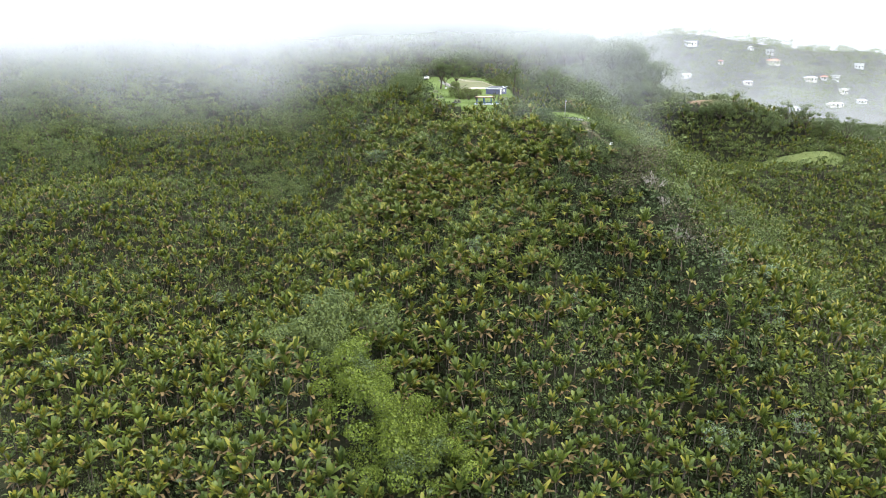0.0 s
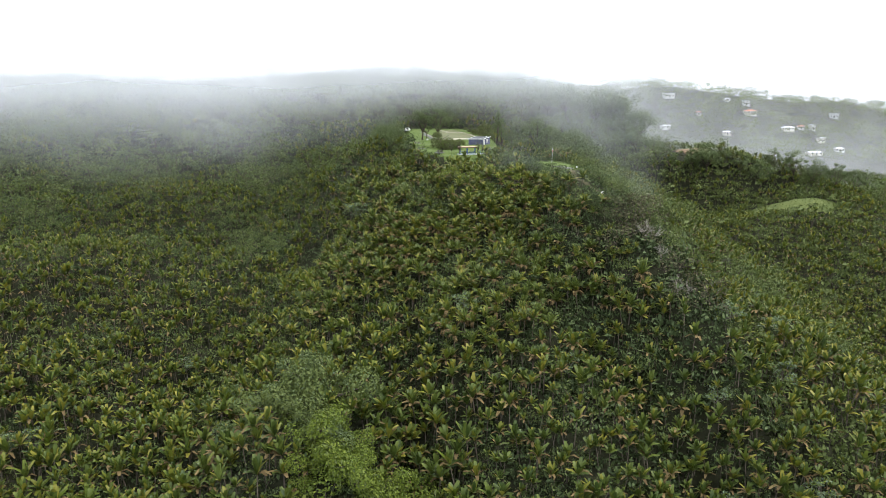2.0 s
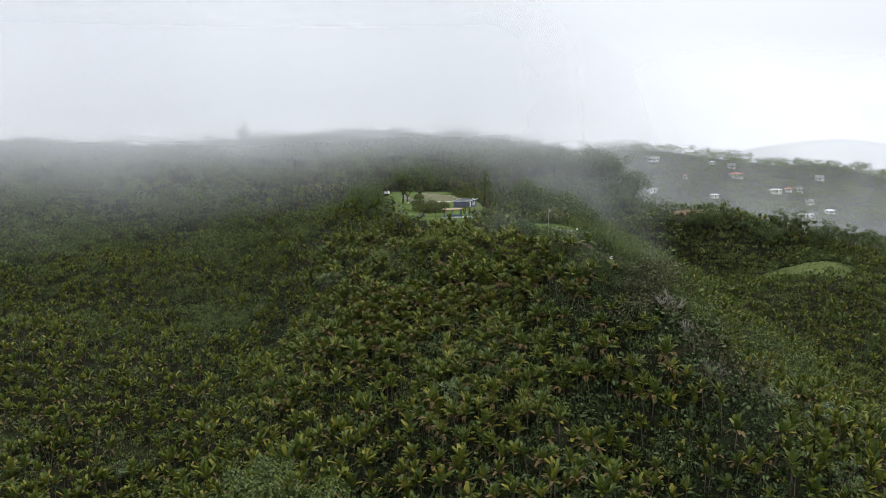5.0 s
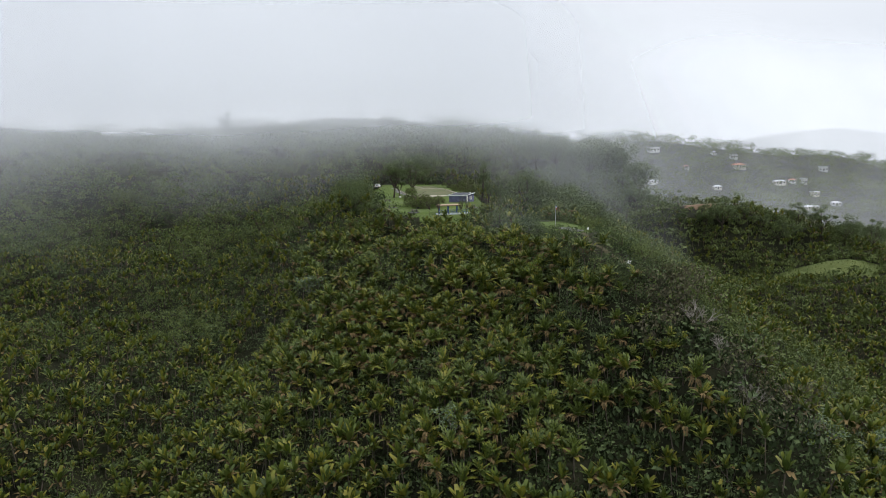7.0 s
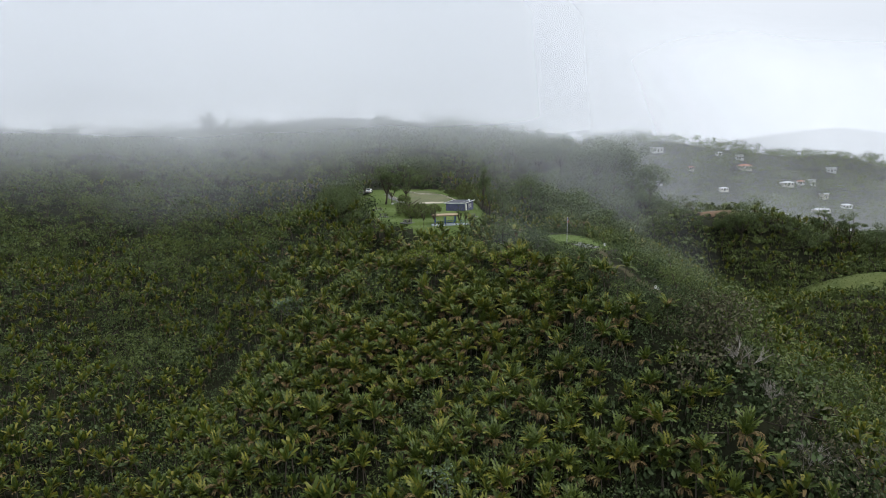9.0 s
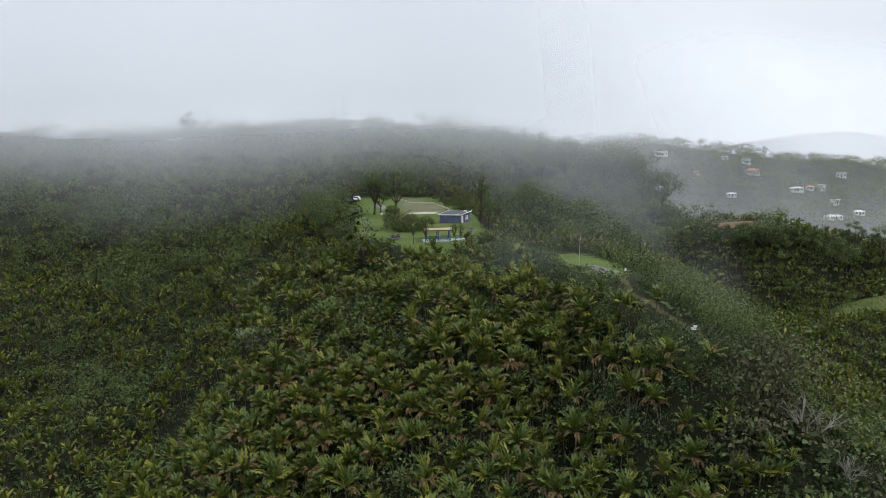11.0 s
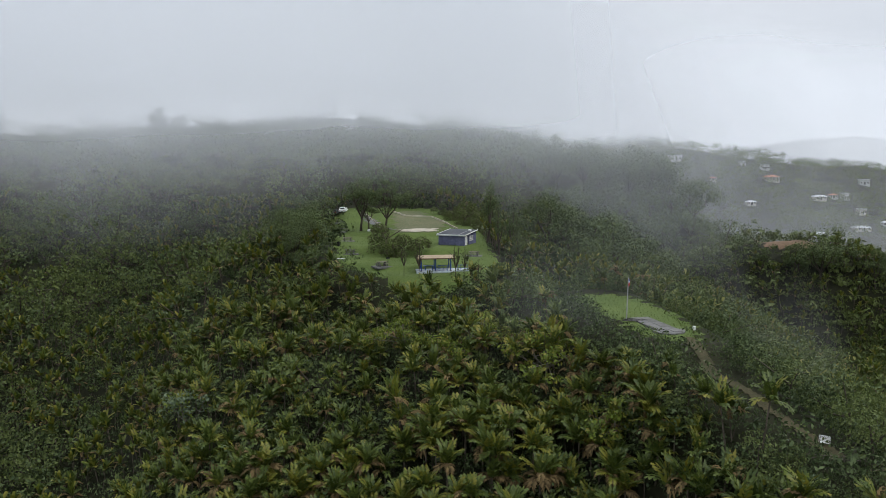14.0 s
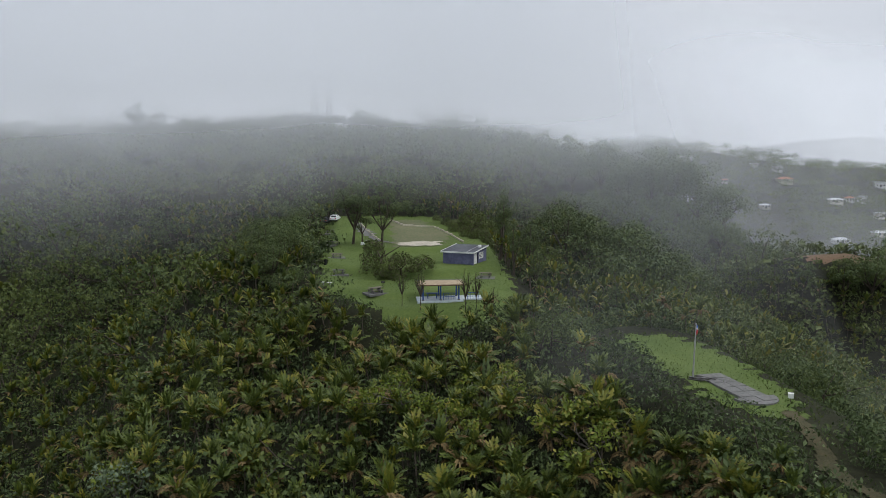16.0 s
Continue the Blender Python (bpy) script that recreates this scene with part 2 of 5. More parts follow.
def surface_z(x, y):
    """The height of the ground's sheet."""
    x, y = np.asarray(x, float), np.asarray(y, float)
    i = np.clip(np.searchsorted(gx, x) - 1, 0, len(gx) - 2)
    j = np.clip(np.searchsorted(gy, y) - 1, 0, len(gy) - 2)
    u, v = (x - gx[i]) / (gx[i + 1] - gx[i]), (y - gy[j]) / (gy[j + 1] - gy[j])
    return (GZ[j, i] * (1 - u) + GZ[j, i + 1] * u) * (1 - v) + (GZ[j + 1, i] * (1 - u) + GZ[j + 1, i + 1] * u) * v


ground = new("ground", mesh_from("ground", np.stack([GX, GY, GZ], -1).reshape(-1, 3), sheet_faces(len(gx), len(gy)), [M_SOIL_SHADED], smooth=True))
tagged(ground, "leaf-littered forest floor on a steep tropical hillside, colour darkened for palm shade", "ground", kind="structure")


def inside(x, y, poly):
    """Which of the points lie within the outline."""
    r = np.zeros(np.shape(x), bool)
    for (x0, y0), (x1, y1) in zip(poly, poly[1:] + poly[:1]):
        if y0 != y1:
            r ^= ((y0 > y) != (y1 > y)) & (x < (x1 - x0) * (y - y0) / (y1 - y0) + x0)
    return r


def near_line(x, y, pts, width):
    return apart(x, y, pts) < width


def apart(x, y, pts):
    """The distance from a line."""
    best = np.full(np.shape(x), 1e4)
    for (x0, y0), (x1, y1) in zip(pts, pts[1:]):
        dx, dy = x1 - x0, y1 - y0
        u = np.clip(((x - x0) * dx + (y - y0) * dy) / (dx * dx + dy * dy), 0, 1)
        best = np.minimum(best, np.hypot(x - x0 - u * dx, y - y0 - u * dy))
    return best


def patch(name, material, test, box, step, lift, label, category, ragged=1.0):
    """A cover of the ground, such as a lawn, that follows the land."""
    xs, ys = np.arange(box[0], box[1], step), np.arange(box[2], box[3], step)
    X, Y = np.meshgrid(xs, ys)
    wob = 0.7 * np.sin(X * 1.7 + Y * 0.9) + 0.5 * np.sin(Y * 2.3 - X * 0.7)
    keep = test(X + wob * 0.9 * ragged, Y + wob[::-1] * 0.6 * ragged)
    f = sheet_faces(len(xs), len(ys))
    f = f[keep.ravel()[f].sum(1) >= 2]
    v = np.stack([X, Y, surface_z(X, Y) + lift], -1).reshape(-1, 3)
    used, inv = np.unique(f, return_inverse=True)
    ob = new(name, mesh_from(name, v[used], inv.reshape(-1, 4), [material], smooth=True))
    return tagged(ob, label, category, kind="structure")


LAWN = [(-4.5, 268), (-3, 253), (2, 247), (8, 239), (17, 237), (23, 238.5), (25, 250), (26, 264), (27, 285), (30, 318), (18, 328), (-6, 330), (-11, 322), (-7, 296)]
YARD = [(7.7, 287), (15.5, 286), (19.5, 302), (16.5, 312), (13, 323), (6.5, 322)]
SAND = [(8, 289), (12, 287.5), (16, 288), (17, 293), (13, 295.5), (9, 294)]
CLEARING = [(33.5, 229), (39.5, 229), (42.6, 223), (43.2, 215), (42.2, 206), (40.4, 201.5), (37.2, 203), (35, 209), (34.2, 218)]
TRAIL = [(23, 246), (27, 238), (33, 227), (40.7, 213), (39.6, 203), (38.5, 195), (39.4, 190.5), (41.2, 186.5), (43.0, 181)]
KNOLL = [(122, 282), (128, 287), (135, 286), (143, 284), (151, 278), (155, 271), (149, 266), (141, 269), (132, 274), (124, 277)]
DIRT = [(98, 322), (106, 319.5), (117, 315), (127, 311)]
DIRT_SIDE = [(109, 315), (114, 312.5), (119, 311)]
patch("lawn", M_LAWN, lambda x, y: inside(x, y, LAWN), (-20, 40, 225, 340), 0.5, 0.08, "short mown green lawn on the hilltop clearing", "lawn")
patch("yard", M_GRAVEL, lambda x, y: inside(x, y, YARD), (0, 30, 280, 330), 0.5, 0.13, "worn gravel and thin grass yard", "yard")
patch("sand", M_SAND, lambda x, y: inside(x, y, SAND), (4, 22, 282, 300), 0.35, 0.17, "pale bare sand patch beside the lawn", "sand")
patch("lawn_clearing", M_LAWN, lambda x, y: inside(x, y, CLEARING), (25, 50, 190, 236), 0.4, 0.06, "mown green clearing on the ridge", "lawn")
patch("path_trail", M_TRAIL, lambda x, y: near_line(x, y, TRAIL[4:], 0.55), (15, 52, 165, 252), 0.3, 0.12, "trodden grassy earth trail along the ridge", "path", 0.25)
patch("grass_knoll", M_ROUGH, lambda x, y: inside(x, y, KNOLL), (118, 165, 260, 295), 1.5, 0.35, "grass-covered rounded knoll", "grass")
patch("path_earth", M_EARTH, lambda x, y: near_line(x, y, DIRT, 1.8) | near_line(x, y, DIRT_SIDE, 1.4), (85, 145, 300, 330), 1.0, 0.2, "bare reddish earth track on the slope", "path")


def open_ground(x, y, margin=0.0, low=False):
    """Where nothing tall grows; with low, where nothing grows at all."""
    r = inside(x, y, LAWN) | inside(x, y, CLEARING) | inside(x, y, KNOLL) | near_line(x, y, TRAIL, 1.4 + margin) | near_line(x, y, DIRT, 1.6) | near_line(x, y, DIRT_SIDE, 2.2)
    if not low:
        r = r | near_line(x + 1.5, y + 4, DIRT_SIDE, 3.0) | inside(x + 2, y + 5, KNOLL) | near_line(x + 1.2, y + 2.5, TRAIL[3:], 2.6)
    return r


# ---- plants: patterns ----
rng = np.random.default_rng(7)


def turn_z(v, a):
    c, s = np.cos(a), np.sin(a)
    return np.stack([v[..., 0] * c - v[..., 1] * s, v[..., 0] * s + v[..., 1] * c, v[..., 2]], -1)


def palm_leaf(length, width, rise, droop, segs, fold=0.25):
    """A broad palm leaf that arches out along x: a middle rib and two blades."""
    u = np.linspace(0, 1, segs + 1)
    ang = rise - droop * u ** 1.3
    step = length / segs
    px = np.concatenate([[0], np.cumsum(np.cos(ang[:-1]) * step)])
    pz = np.concatenate([[0], np.cumsum(np.sin(ang[:-1]) * step)])
    w = width * np.interp(u, [0, 0.2, 0.45, 0.7, 0.9, 1.0], [0.10, 0.42, 0.88, 1.0, 0.86, 0.40])
    v = []
    for i in range(segs + 1):
        up = fold * w[i]
        v += [(px[i] - np.sin(ang[i]) * up, w[i] / 2, pz[i] + np.cos(ang[i]) * up), (px[i], 0, pz[i]), (px[i] - np.sin(ang[i]) * up, -w[i] / 2, pz[i] + np.cos(ang[i]) * up)]
    f = []
    for i in range(segs):
        a, b = 3 * i, 3 * i + 3
        f += [(a, b, b + 1), (a, b + 1, a + 1), (a + 1, b + 1, b + 2), (a + 1, b + 2, a + 2)]
    return np.array(v), np.array(f)


def feather_leaf(length, width, rise, droop, pairs, r, blade=1.0, n=6):
    """An arching palm frond: a slim rib with pairs of leaflets that hang a little."""
    u = np.linspace(0, 1, n + 1)
    ang = rise - droop * u ** 1.3
    step = length / n
    rib = np.stack([np.concatenate([[0], np.cumsum(np.cos(ang[:-1]) * step)]), np.zeros(n + 1), np.concatenate([[0], np.cumsum(np.sin(ang[:-1]) * step)])], 1)
    v = [rib + np.array([0, 0.025, 0]) * (1.2 - u)[:, None], rib - np.array([0, 0.025, 0]) * (1.2 - u)[:, None]]
    f = [np.stack([np.arange(n), np.arange(n) + 1, np.arange(n) + n + 2], 1), np.stack([np.arange(n), np.arange(n) + n + 2, np.arange(n) + n + 1], 1)]
    base = 2 * (n + 1)
    for i in range(pairs):
        t = 0.10 + 0.90 * (i + 0.5) / pairs
        at = np.array([np.interp(t, u, rib[:, 0]), 0, np.interp(t, u, rib[:, 2])])
        a = np.interp(t, u, ang)
        along, over = np.array([math.cos(a), 0, math.sin(a)]), np.array([-math.sin(a), 0, math.cos(a)])
        L = width * 0.62 * (0.55 + 0.75 * math.sin(math.pi * (0.18 + 0.72 * t)))
        half = blade * length / pairs * 0.55
        for side in (-1, 1):
            d = along * (0.55 + 0.5 * t) + np.array([0, side, 0]) + over * (0.28 - 0.25 * t) + r.normal(0, 0.10, 3)
            d /= np.linalg.norm(d)
            mid = at + d * L * 0.55
            tip = at + d * L + np.array([0, 0, -0.30 * L * r.uniform(0.4, 1.3)])
            v.append(np.stack([at - along * half * 0.5, mid - along * half, mid + along * half, tip]))
            f.append(np.array([(0, 1, 2), (1, 3, 2)]) + base)
            base += 4
    return np.concatenate(v), np.concatenate(f)


def tube(p0, p1, r0, r1, sides=5):
    p0, p1 = np.array(p0, float), np.array(p1, float)
    d = (p1 - p0) / np.linalg.norm(p1 - p0)
    a = np.cross(d, (0.3, 0.9, 0.1))
    a /= np.linalg.norm(a)
    b = np.cross(d, a)
    t = np.arange(sides) * 2 * np.pi / sides
    ring = np.cos(t)[:, None] * a + np.sin(t)[:, None] * b
    v = np.concatenate([p0 + ring * r0, p1 + ring * r1])
    i = np.arange(sides)
    j = (i + 1) % sides
    f = np.concatenate([np.stack([i, j, j + sides], 1), np.stack([i, j + sides, i + sides], 1)])
    return v, f


def merge(parts):
    """Joins (verts, faces, material) pieces into one pattern."""
    V, F, K, n = [], [], [], 0
    for v, f, k in parts:
        V.append(v), F.append(f + n), K.append(np.full(len(f), k))
        n += len(v)
    return np.concatenate(V), np.concatenate(F), np.concatenate(K)


def leaf_plan(r):
    """Age, length, width, rise, droop, turn and material of each leaf of a palm: upright young ones, arching ones, withered ones that hang."""
    plan, n, dry = [], int(r.integers(11, 17)), r.choice([0.1, 0.3, 0.6, 0.8])
    for i in range(n):
        age = i / (n - 1)
        L = (1.68 + 0.55 * math.sin(math.pi * min(1, 0.2 + age))) * r.uniform(0.88, 1.1)
        k = 2 if (age > 0.62 and r.random() < dry) or r.random() < 0.05 else (1 if r.random() < 0.28 else 0)
        plan.append((age, L, r.uniform(0.72, 0.98) * (0.75 if k == 2 else 1), 1.45 - 0.95 * age ** 1.2 - (0.25 if k == 2 else 0) + r.normal(0, 0.18), 0.45 + 0.75 * age + (0.9 if k == 2 else 0), i * 2.4 + r.normal(0, 0.2), k))
    return plan


def palm_leaves(r, segs):
    out = []
    for age, L, w, rise, droop, turn, k in leaf_plan(r):
        v, f = palm_leaf(L, w, rise, droop, segs, 0.14) if segs else feather_leaf(L * 1.12, w, rise, droop, 5, r, 1.25, 3)
        out.append((turn_z(v, turn), f, k))
    return out


def palm_pattern(seed, segs=3):
    r = np.random.default_rng(seed)
    h = r.uniform(2.6, 4.6)
    top = np.array([r.normal(0, 0.2), r.normal(0, 0.2), h])
    parts = [(*tube((0, 0, -1.5), top, 0.12, 0.08, 4), 3)]
    parts += [(v + top, f, k) for v, f, k in palm_leaves(r, segs)]
    return merge(parts)


def clump_pattern(seed, size, n, leaf, flat=0.7, lobes=5, trunk=True, mats=(0, 0, 0, 1), wild=0.4):
    """A leafy crown: many small leaf sprays over uneven lobes, with gaps, on a forked stem."""
    r = np.random.default_rng(seed)
    c = r.normal(0, 1, (lobes, 3)) * np.array([0.5, 0.5, 0.28]) * size
    c[:, 2] += size * 0.75
    rad = size * r.uniform(0.32, 0.55, lobes)
    which = r.integers(0, lobes, n)
    d = r.normal(0, 1, (n, 3))
    d[:, 2] = np.abs(d[:, 2]) * 0.9 - 0.25
    d /= np.linalg.norm(d, axis=1)[:, None]
    p = c[which] + d * (rad[which] * r.uniform(0.72, 1.08, n))[:, None] * np.array([1, 1, flat])
    nrm = d + r.normal(0, wild, (n, 3))
    nrm /= np.linalg.norm(nrm, axis=1)[:, None]
    a = np.cross(nrm, r.normal(0, 1, (n, 3)))
    a /= np.linalg.norm(a, axis=1)[:, None]
    b = np.cross(nrm, a)
    s = leaf * r.uniform(0.6, 1.4, n)[:, None]
    v = np.stack([p - a * s, p + b * s * 0.55 + nrm * s * 0.15, p + a * s - nrm * s * 0.2, p - b * s * 0.55 + nrm * s * 0.15], 1).reshape(-1, 3)
    i = np.arange(n) * 4
    f = np.concatenate([np.stack([i, i + 1, i + 2], 1), np.stack([i, i + 2, i + 3], 1)])
    k = np.array(mats)[r.integers(0, len(mats), n)]
    parts = [(v, f, 0)]
    V, F, K = merge(parts)
    K = np.concatenate([k, k])
    if trunk:
        tv = [(*tube((0, 0, -1.5), (0, 0, size * 0.5), size * 0.05, size * 0.035, 4), 9)]
        for j in range(min(3, lobes)):
            tv.append((*tube((0, 0, size * 0.45), c[j], size * 0.03, size * 0.012, 3), 9))
        tV, tF, tK = merge(tv)
        F = np.concatenate([F, tF + len(V)])
        V = np.concatenate([V, tV])
        K = np.concatenate([K, tK])
    return V, F, K


def strew(name, patterns, pts, turns, scales, choice, mats, trunk_slot, label, category):
    """All plants of one kind as one mesh: each pattern set down at its points."""
    V, F, K, base = [], [], [], 0
    for p, (pv, pf, pk) in enumerate(patterns):
        sel = np.where(choice == p)[0]
        if not len(sel):
            continue
        c, s = np.cos(turns[sel])[:, None], np.sin(turns[sel])[:, None]
        sc = scales[sel][:, None]
        x = (pv[:, 0] * c - pv[:, 1] * s) * sc + pts[sel, 0][:, None]
        y = (pv[:, 0] * s + pv[:, 1] * c) * sc + pts[sel, 1][:, None]
        tall = pv[:, 2] * sc * rng.uniform(0.85, 1.2, (len(sel), 1))
        x, y = x + tall * rng.normal(0, 0.10, (len(sel), 1)), y + tall * rng.normal(0, 0.10, (len(sel), 1))
        z = tall + pts[sel, 2][:, None]
        V.append(np.stack([x, y, z], -1).reshape(-1, 3))
        F.append((pf[None] + (np.arange(len(sel)) * len(pv))[:, None, None] + base).reshape(-1, 3))
        K.append(np.tile(np.where(pk == 9, trunk_slot, pk), len(sel)))
        base += len(sel) * len(pv)
    ob = new(name, mesh_from(name, np.concatenate(V), np.concatenate(F), mats, np.concatenate(K)))
    return tagged(ob, label, category, kind="stuff")


def jittered(x0, x1, y0, y1, step):
    X, Y = np.meshgrid(np.arange(x0, x1, step), np.arange(y0, y1, step))
    X = X + (np.arange(X.shape[0]) % 2)[:, None] * step / 2
    p = np.stack([X.ravel(), Y.ravel()], 1)
    return p + rng.uniform(-0.58, 0.58, p.shape) * step


def waves(x, y, s, a):
    return np.sin(x / s + a + 1.7 * np.sin(y / s * 0.8 + a)) * np.sin(y / s * 1.1 - a + 1.3 * np.sin(x / s * 0.7 + 2 * a))


# ---- plants: where each kind grows ----
p = np.concatenate([jittered(-190, 175, 98, 165, 2.0), jittered(-190, 175, 165, 200, 1.9), jittered(-190, 175, 200, 335, 2.0), jittered(-40, 33, 186, 246, 4.0)])
wedge = np.abs(p[:, 0] - 6) < 14 + 0.64 * p[:, 1]
p = p[wedge & ~open_ground(p[:, 0], p[:, 1], 0.8)]
px_, py_ = p[:, 0], p[:, 1]
mound = apart(px_, py_, [(-27, 153), (-24, 138), (-14, 124), (-2, 117)]) < 6.5 + 3.5 * waves(px_, py_, 5, 1)
scrub = apart(px_, py_, [(46, 172), (50, 165), (54, 157), (57, 149)]) < 5.5 + 2 * waves(px_, py_, 5, 2)
flank = (px_ > 29) & (px_ < 41) & (py_ > 172) & (py_ < 203) & (apart(px_, py_, TRAIL[3:]) < np.where(py_ > 182, 4.6, 8.5) + 1.5 * waves(px_, py_, 4, 1))
ridge = apart(px_, py_, [(29, 238), (30, 222), (43, 222), (45, 205), (46, 182), (52, 168)]) < 7 + 2 * waves(px_, py_, 8, 3)
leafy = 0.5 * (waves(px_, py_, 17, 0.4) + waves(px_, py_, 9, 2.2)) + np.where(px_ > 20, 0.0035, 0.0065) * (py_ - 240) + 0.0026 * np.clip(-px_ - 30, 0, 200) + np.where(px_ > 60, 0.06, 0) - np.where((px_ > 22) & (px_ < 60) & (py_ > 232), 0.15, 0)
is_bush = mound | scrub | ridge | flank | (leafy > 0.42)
# only low growth below the edges of the lawn and of the clearing
brow = (apart(px_, py_, CLEARING + CLEARING[:1]) < np.where((px_ < 37) | (py_ < 205), 7.2, 3.4)) | (apart(px_, py_, LAWN[:8]) < 3.2) | (apart(px_, py_, [LAWN[0], LAWN[-1]]) < 2.0) | (apart(px_, py_, TRAIL[3:]) < 2.4)
stray = ~is_bush & (rng.random(len(p)) < np.where((py_ > 180) & (np.abs(px_) < 40), 0.06, 0.13))
is_bush = is_bush | stray
gap = (((px_ + 34) / 4.5) ** 2 + ((py_ - 221) / 8) ** 2 < 1) | (waves(px_, py_, 2.6, 0.7) > 0.80)
thin = brow | (gap & ~mound) | (mound & (rng.random(len(p)) < 0.74)) | (~is_bush & (rng.random(len(p)) < 0.05)) | (is_bush & ~mound & ~flank & ~stray & (rng.random(len(p)) < np.where(py_ > 250, 0.76, np.where(px_ > 40, 0.58, 0.70)))) | ((apart(px_, py_, [(50, 168.5), (49.4, 163)]) < 2.6))
p, is_bush, mound, scrub, flank, stray = p[~thin], is_bush[~thin], mound[~thin], scrub[~thin], flank[~thin], stray[~thin]
palm_at, bush_at = p[~is_bush], p[is_bush]
mound_b, scrub_b, flank_b, stray_b = mound[is_bush], scrub[is_bush], flank[is_bush], stray[is_bush]


def on_land(p, sink=0.0):
    return np.column_stack([p, surface_z(p[:, 0], p[:, 1]) - sink])


# tufts of grass on the mown ground and along its edges
blade = np.array([(-0.03, 0, 0), (0.03, 0, 0), (0.08, 0.05, 0.24), (-0.01, -0.03, 0), (0.04, 0.03, 0), (-0.12, 0.02, 0.2), (0, -0.03, 0), (0.02, 0.03, 0), (0.03, -0.12, 0.26)])
TUFT = [(blade * np.array([1, 1, h]), np.array([(0, 1, 2), (3, 4, 5), (6, 7, 8)]), np.array([0, 0, k])) for h, k in ((0.5, 0), (0.8, 0), (1.3, 1))]
g = np.concatenate([jittered(-12, 32, 234, 332, 0.75), jittered(31, 45, 179, 232, 0.5), jittered(118, 160, 262, 292, 0.8)])
edge = np.minimum(apart(g[:, 0], g[:, 1], LAWN + LAWN[:1]), apart(g[:, 0], g[:, 1], CLEARING + CLEARING[:1]))
g = g[(inside(g[:, 0], g[:, 1], LAWN) | inside(g[:, 0], g[:, 1], CLEARING) | inside(g[:, 0], g[:, 1], KNOLL) | (edge < 1.2) | near_line(g[:, 0], g[:, 1], TRAIL, 2.0)) & ~inside(g[:, 0], g[:, 1], YARD)]
n = len(g)
tall = np.minimum(apart(g[:, 0], g[:, 1], LAWN + LAWN[:1]), apart(g[:, 0], g[:, 1], CLEARING + CLEARING[:1])) < 1.2
strew("grass", TUFT, on_land(g, -0.05), rng.uniform(0, 6.28, n), rng.uniform(0.5, 1.1, n) * np.where(tall, 1.4, np.where(g[:, 0] > 100, 3.0, 0.8)), rng.integers(0, 3, n), [M_LAWN, M_ROUGH], 1, "short uneven grass with longer tufts along the edges", "grass")

# single palms where the camera comes nearest, the rest as one growth
single = (palm_at[:, 0] > -16) & (palm_at[:, 0] < 32) & (palm_at[:, 1] > 186) & (palm_at[:, 1] < 230)
order = np.argsort(palm_at[single][:, 1])[:260]
single_at = palm_at[single][order]
rest_at = np.concatenate([palm_at[~single], np.delete(palm_at[single], order, 0)])
# feathered patterns on the stretch that the camera comes close to, plainer ones farther off
close = (rest_at[:, 1] > np.where(rest_at[:, 0] > 2, 155, 180)) & (rest_at[:, 1] < 245) & (np.abs(rest_at[:, 0] - 8) < 38)
far = (rest_at[:, 1] > 150) | (np.abs(rest_at[:, 0] - 8) > 55)
PALMS = [palm_pattern(100 + i, 2) for i in range(12)] + [palm_pattern(120 + i, 0) for i in range(8)] + [palm_pattern(140 + i, 2) for i in range(6)]
n = len(rest_at)
strew("palm_grove", PALMS, on_land(rest_at), rng.uniform(0, 6.28, n), rng.choice([0.6, 0.78, 0.92, 1.0, 1.08, 1.18], n) * rng.uniform(0.9, 1.1, n) * np.interp(rest_at[:, 1], [90, 150, 180, 210, 260], [1.08, 1.02, 0.86, 0.78, 0.74]) * np.where((rest_at[:, 0] > 62) & (rest_at[:, 1] > 165), 1.02, np.where((rest_at[:, 0] < 10) & (rest_at[:, 1] < 205), 1.12, 1.0)), np.where(close, 12 + rng.integers(0, 8, n), np.where(far, 20 + rng.integers(0, 6, n), rng.integers(0, 12, n))), [M_PALM, M_LIME, M_STRAW, M_TRUNK], 3, "dense grove of low green palms with yellowing lower fronds", "palm grove")

LOW = [clump_pattern(150 + i, 2.0, 26, 0.38, 0.6, 5, trunk=False, mats=(0, 0, 1)) for i in range(5)] + [clump_pattern(160 + i, 2.0, 90, 0.165, 0.6, 8, trunk=False, mats=(0, 1, 1)) for i in range(5)]
u = np.concatenate([jittered(-190, 175, 98, 335, 2.6), jittered(-18, 52, 180, 242, 2.6), jittered(4, 62, 100, 180, 2.8), jittered(28, 62, 140, 200, 1.9), jittered(76, 165, 268, 322, 2.3)])
u = u[(np.abs(u[:, 0] - 6) < 14 + 0.64 * u[:, 1]) & ~open_ground(u[:, 0], u[:, 1], 0.0, True)]
u = u[((np.abs(u[:, 0] - 8) < 75) | (rng.random(len(u)) < 0.6)) & (apart(u[:, 0], u[:, 1], CLEARING + CLEARING[:1]) > 1.6) & (apart(u[:, 0], u[:, 1], LAWN[:8]) > 0.7)]
low_here = near_line(u[:, 0] + 1.0, u[:, 1] + 2, TRAIL[3:], 2.0) | near_line(u[:, 0], u[:, 1], TRAIL, 2.0) | (apart(u[:, 0], u[:, 1], CLEARING + CLEARING[:1]) < 2.5) | (apart(u[:, 0], u[:, 1], LAWN[:9]) < 2.8)
n = len(u)
size_u = rng.uniform(0.6, 1.25, n) * np.where(low_here, 0.42, np.where(u[:, 0] > 62, 1.4, 1.05))
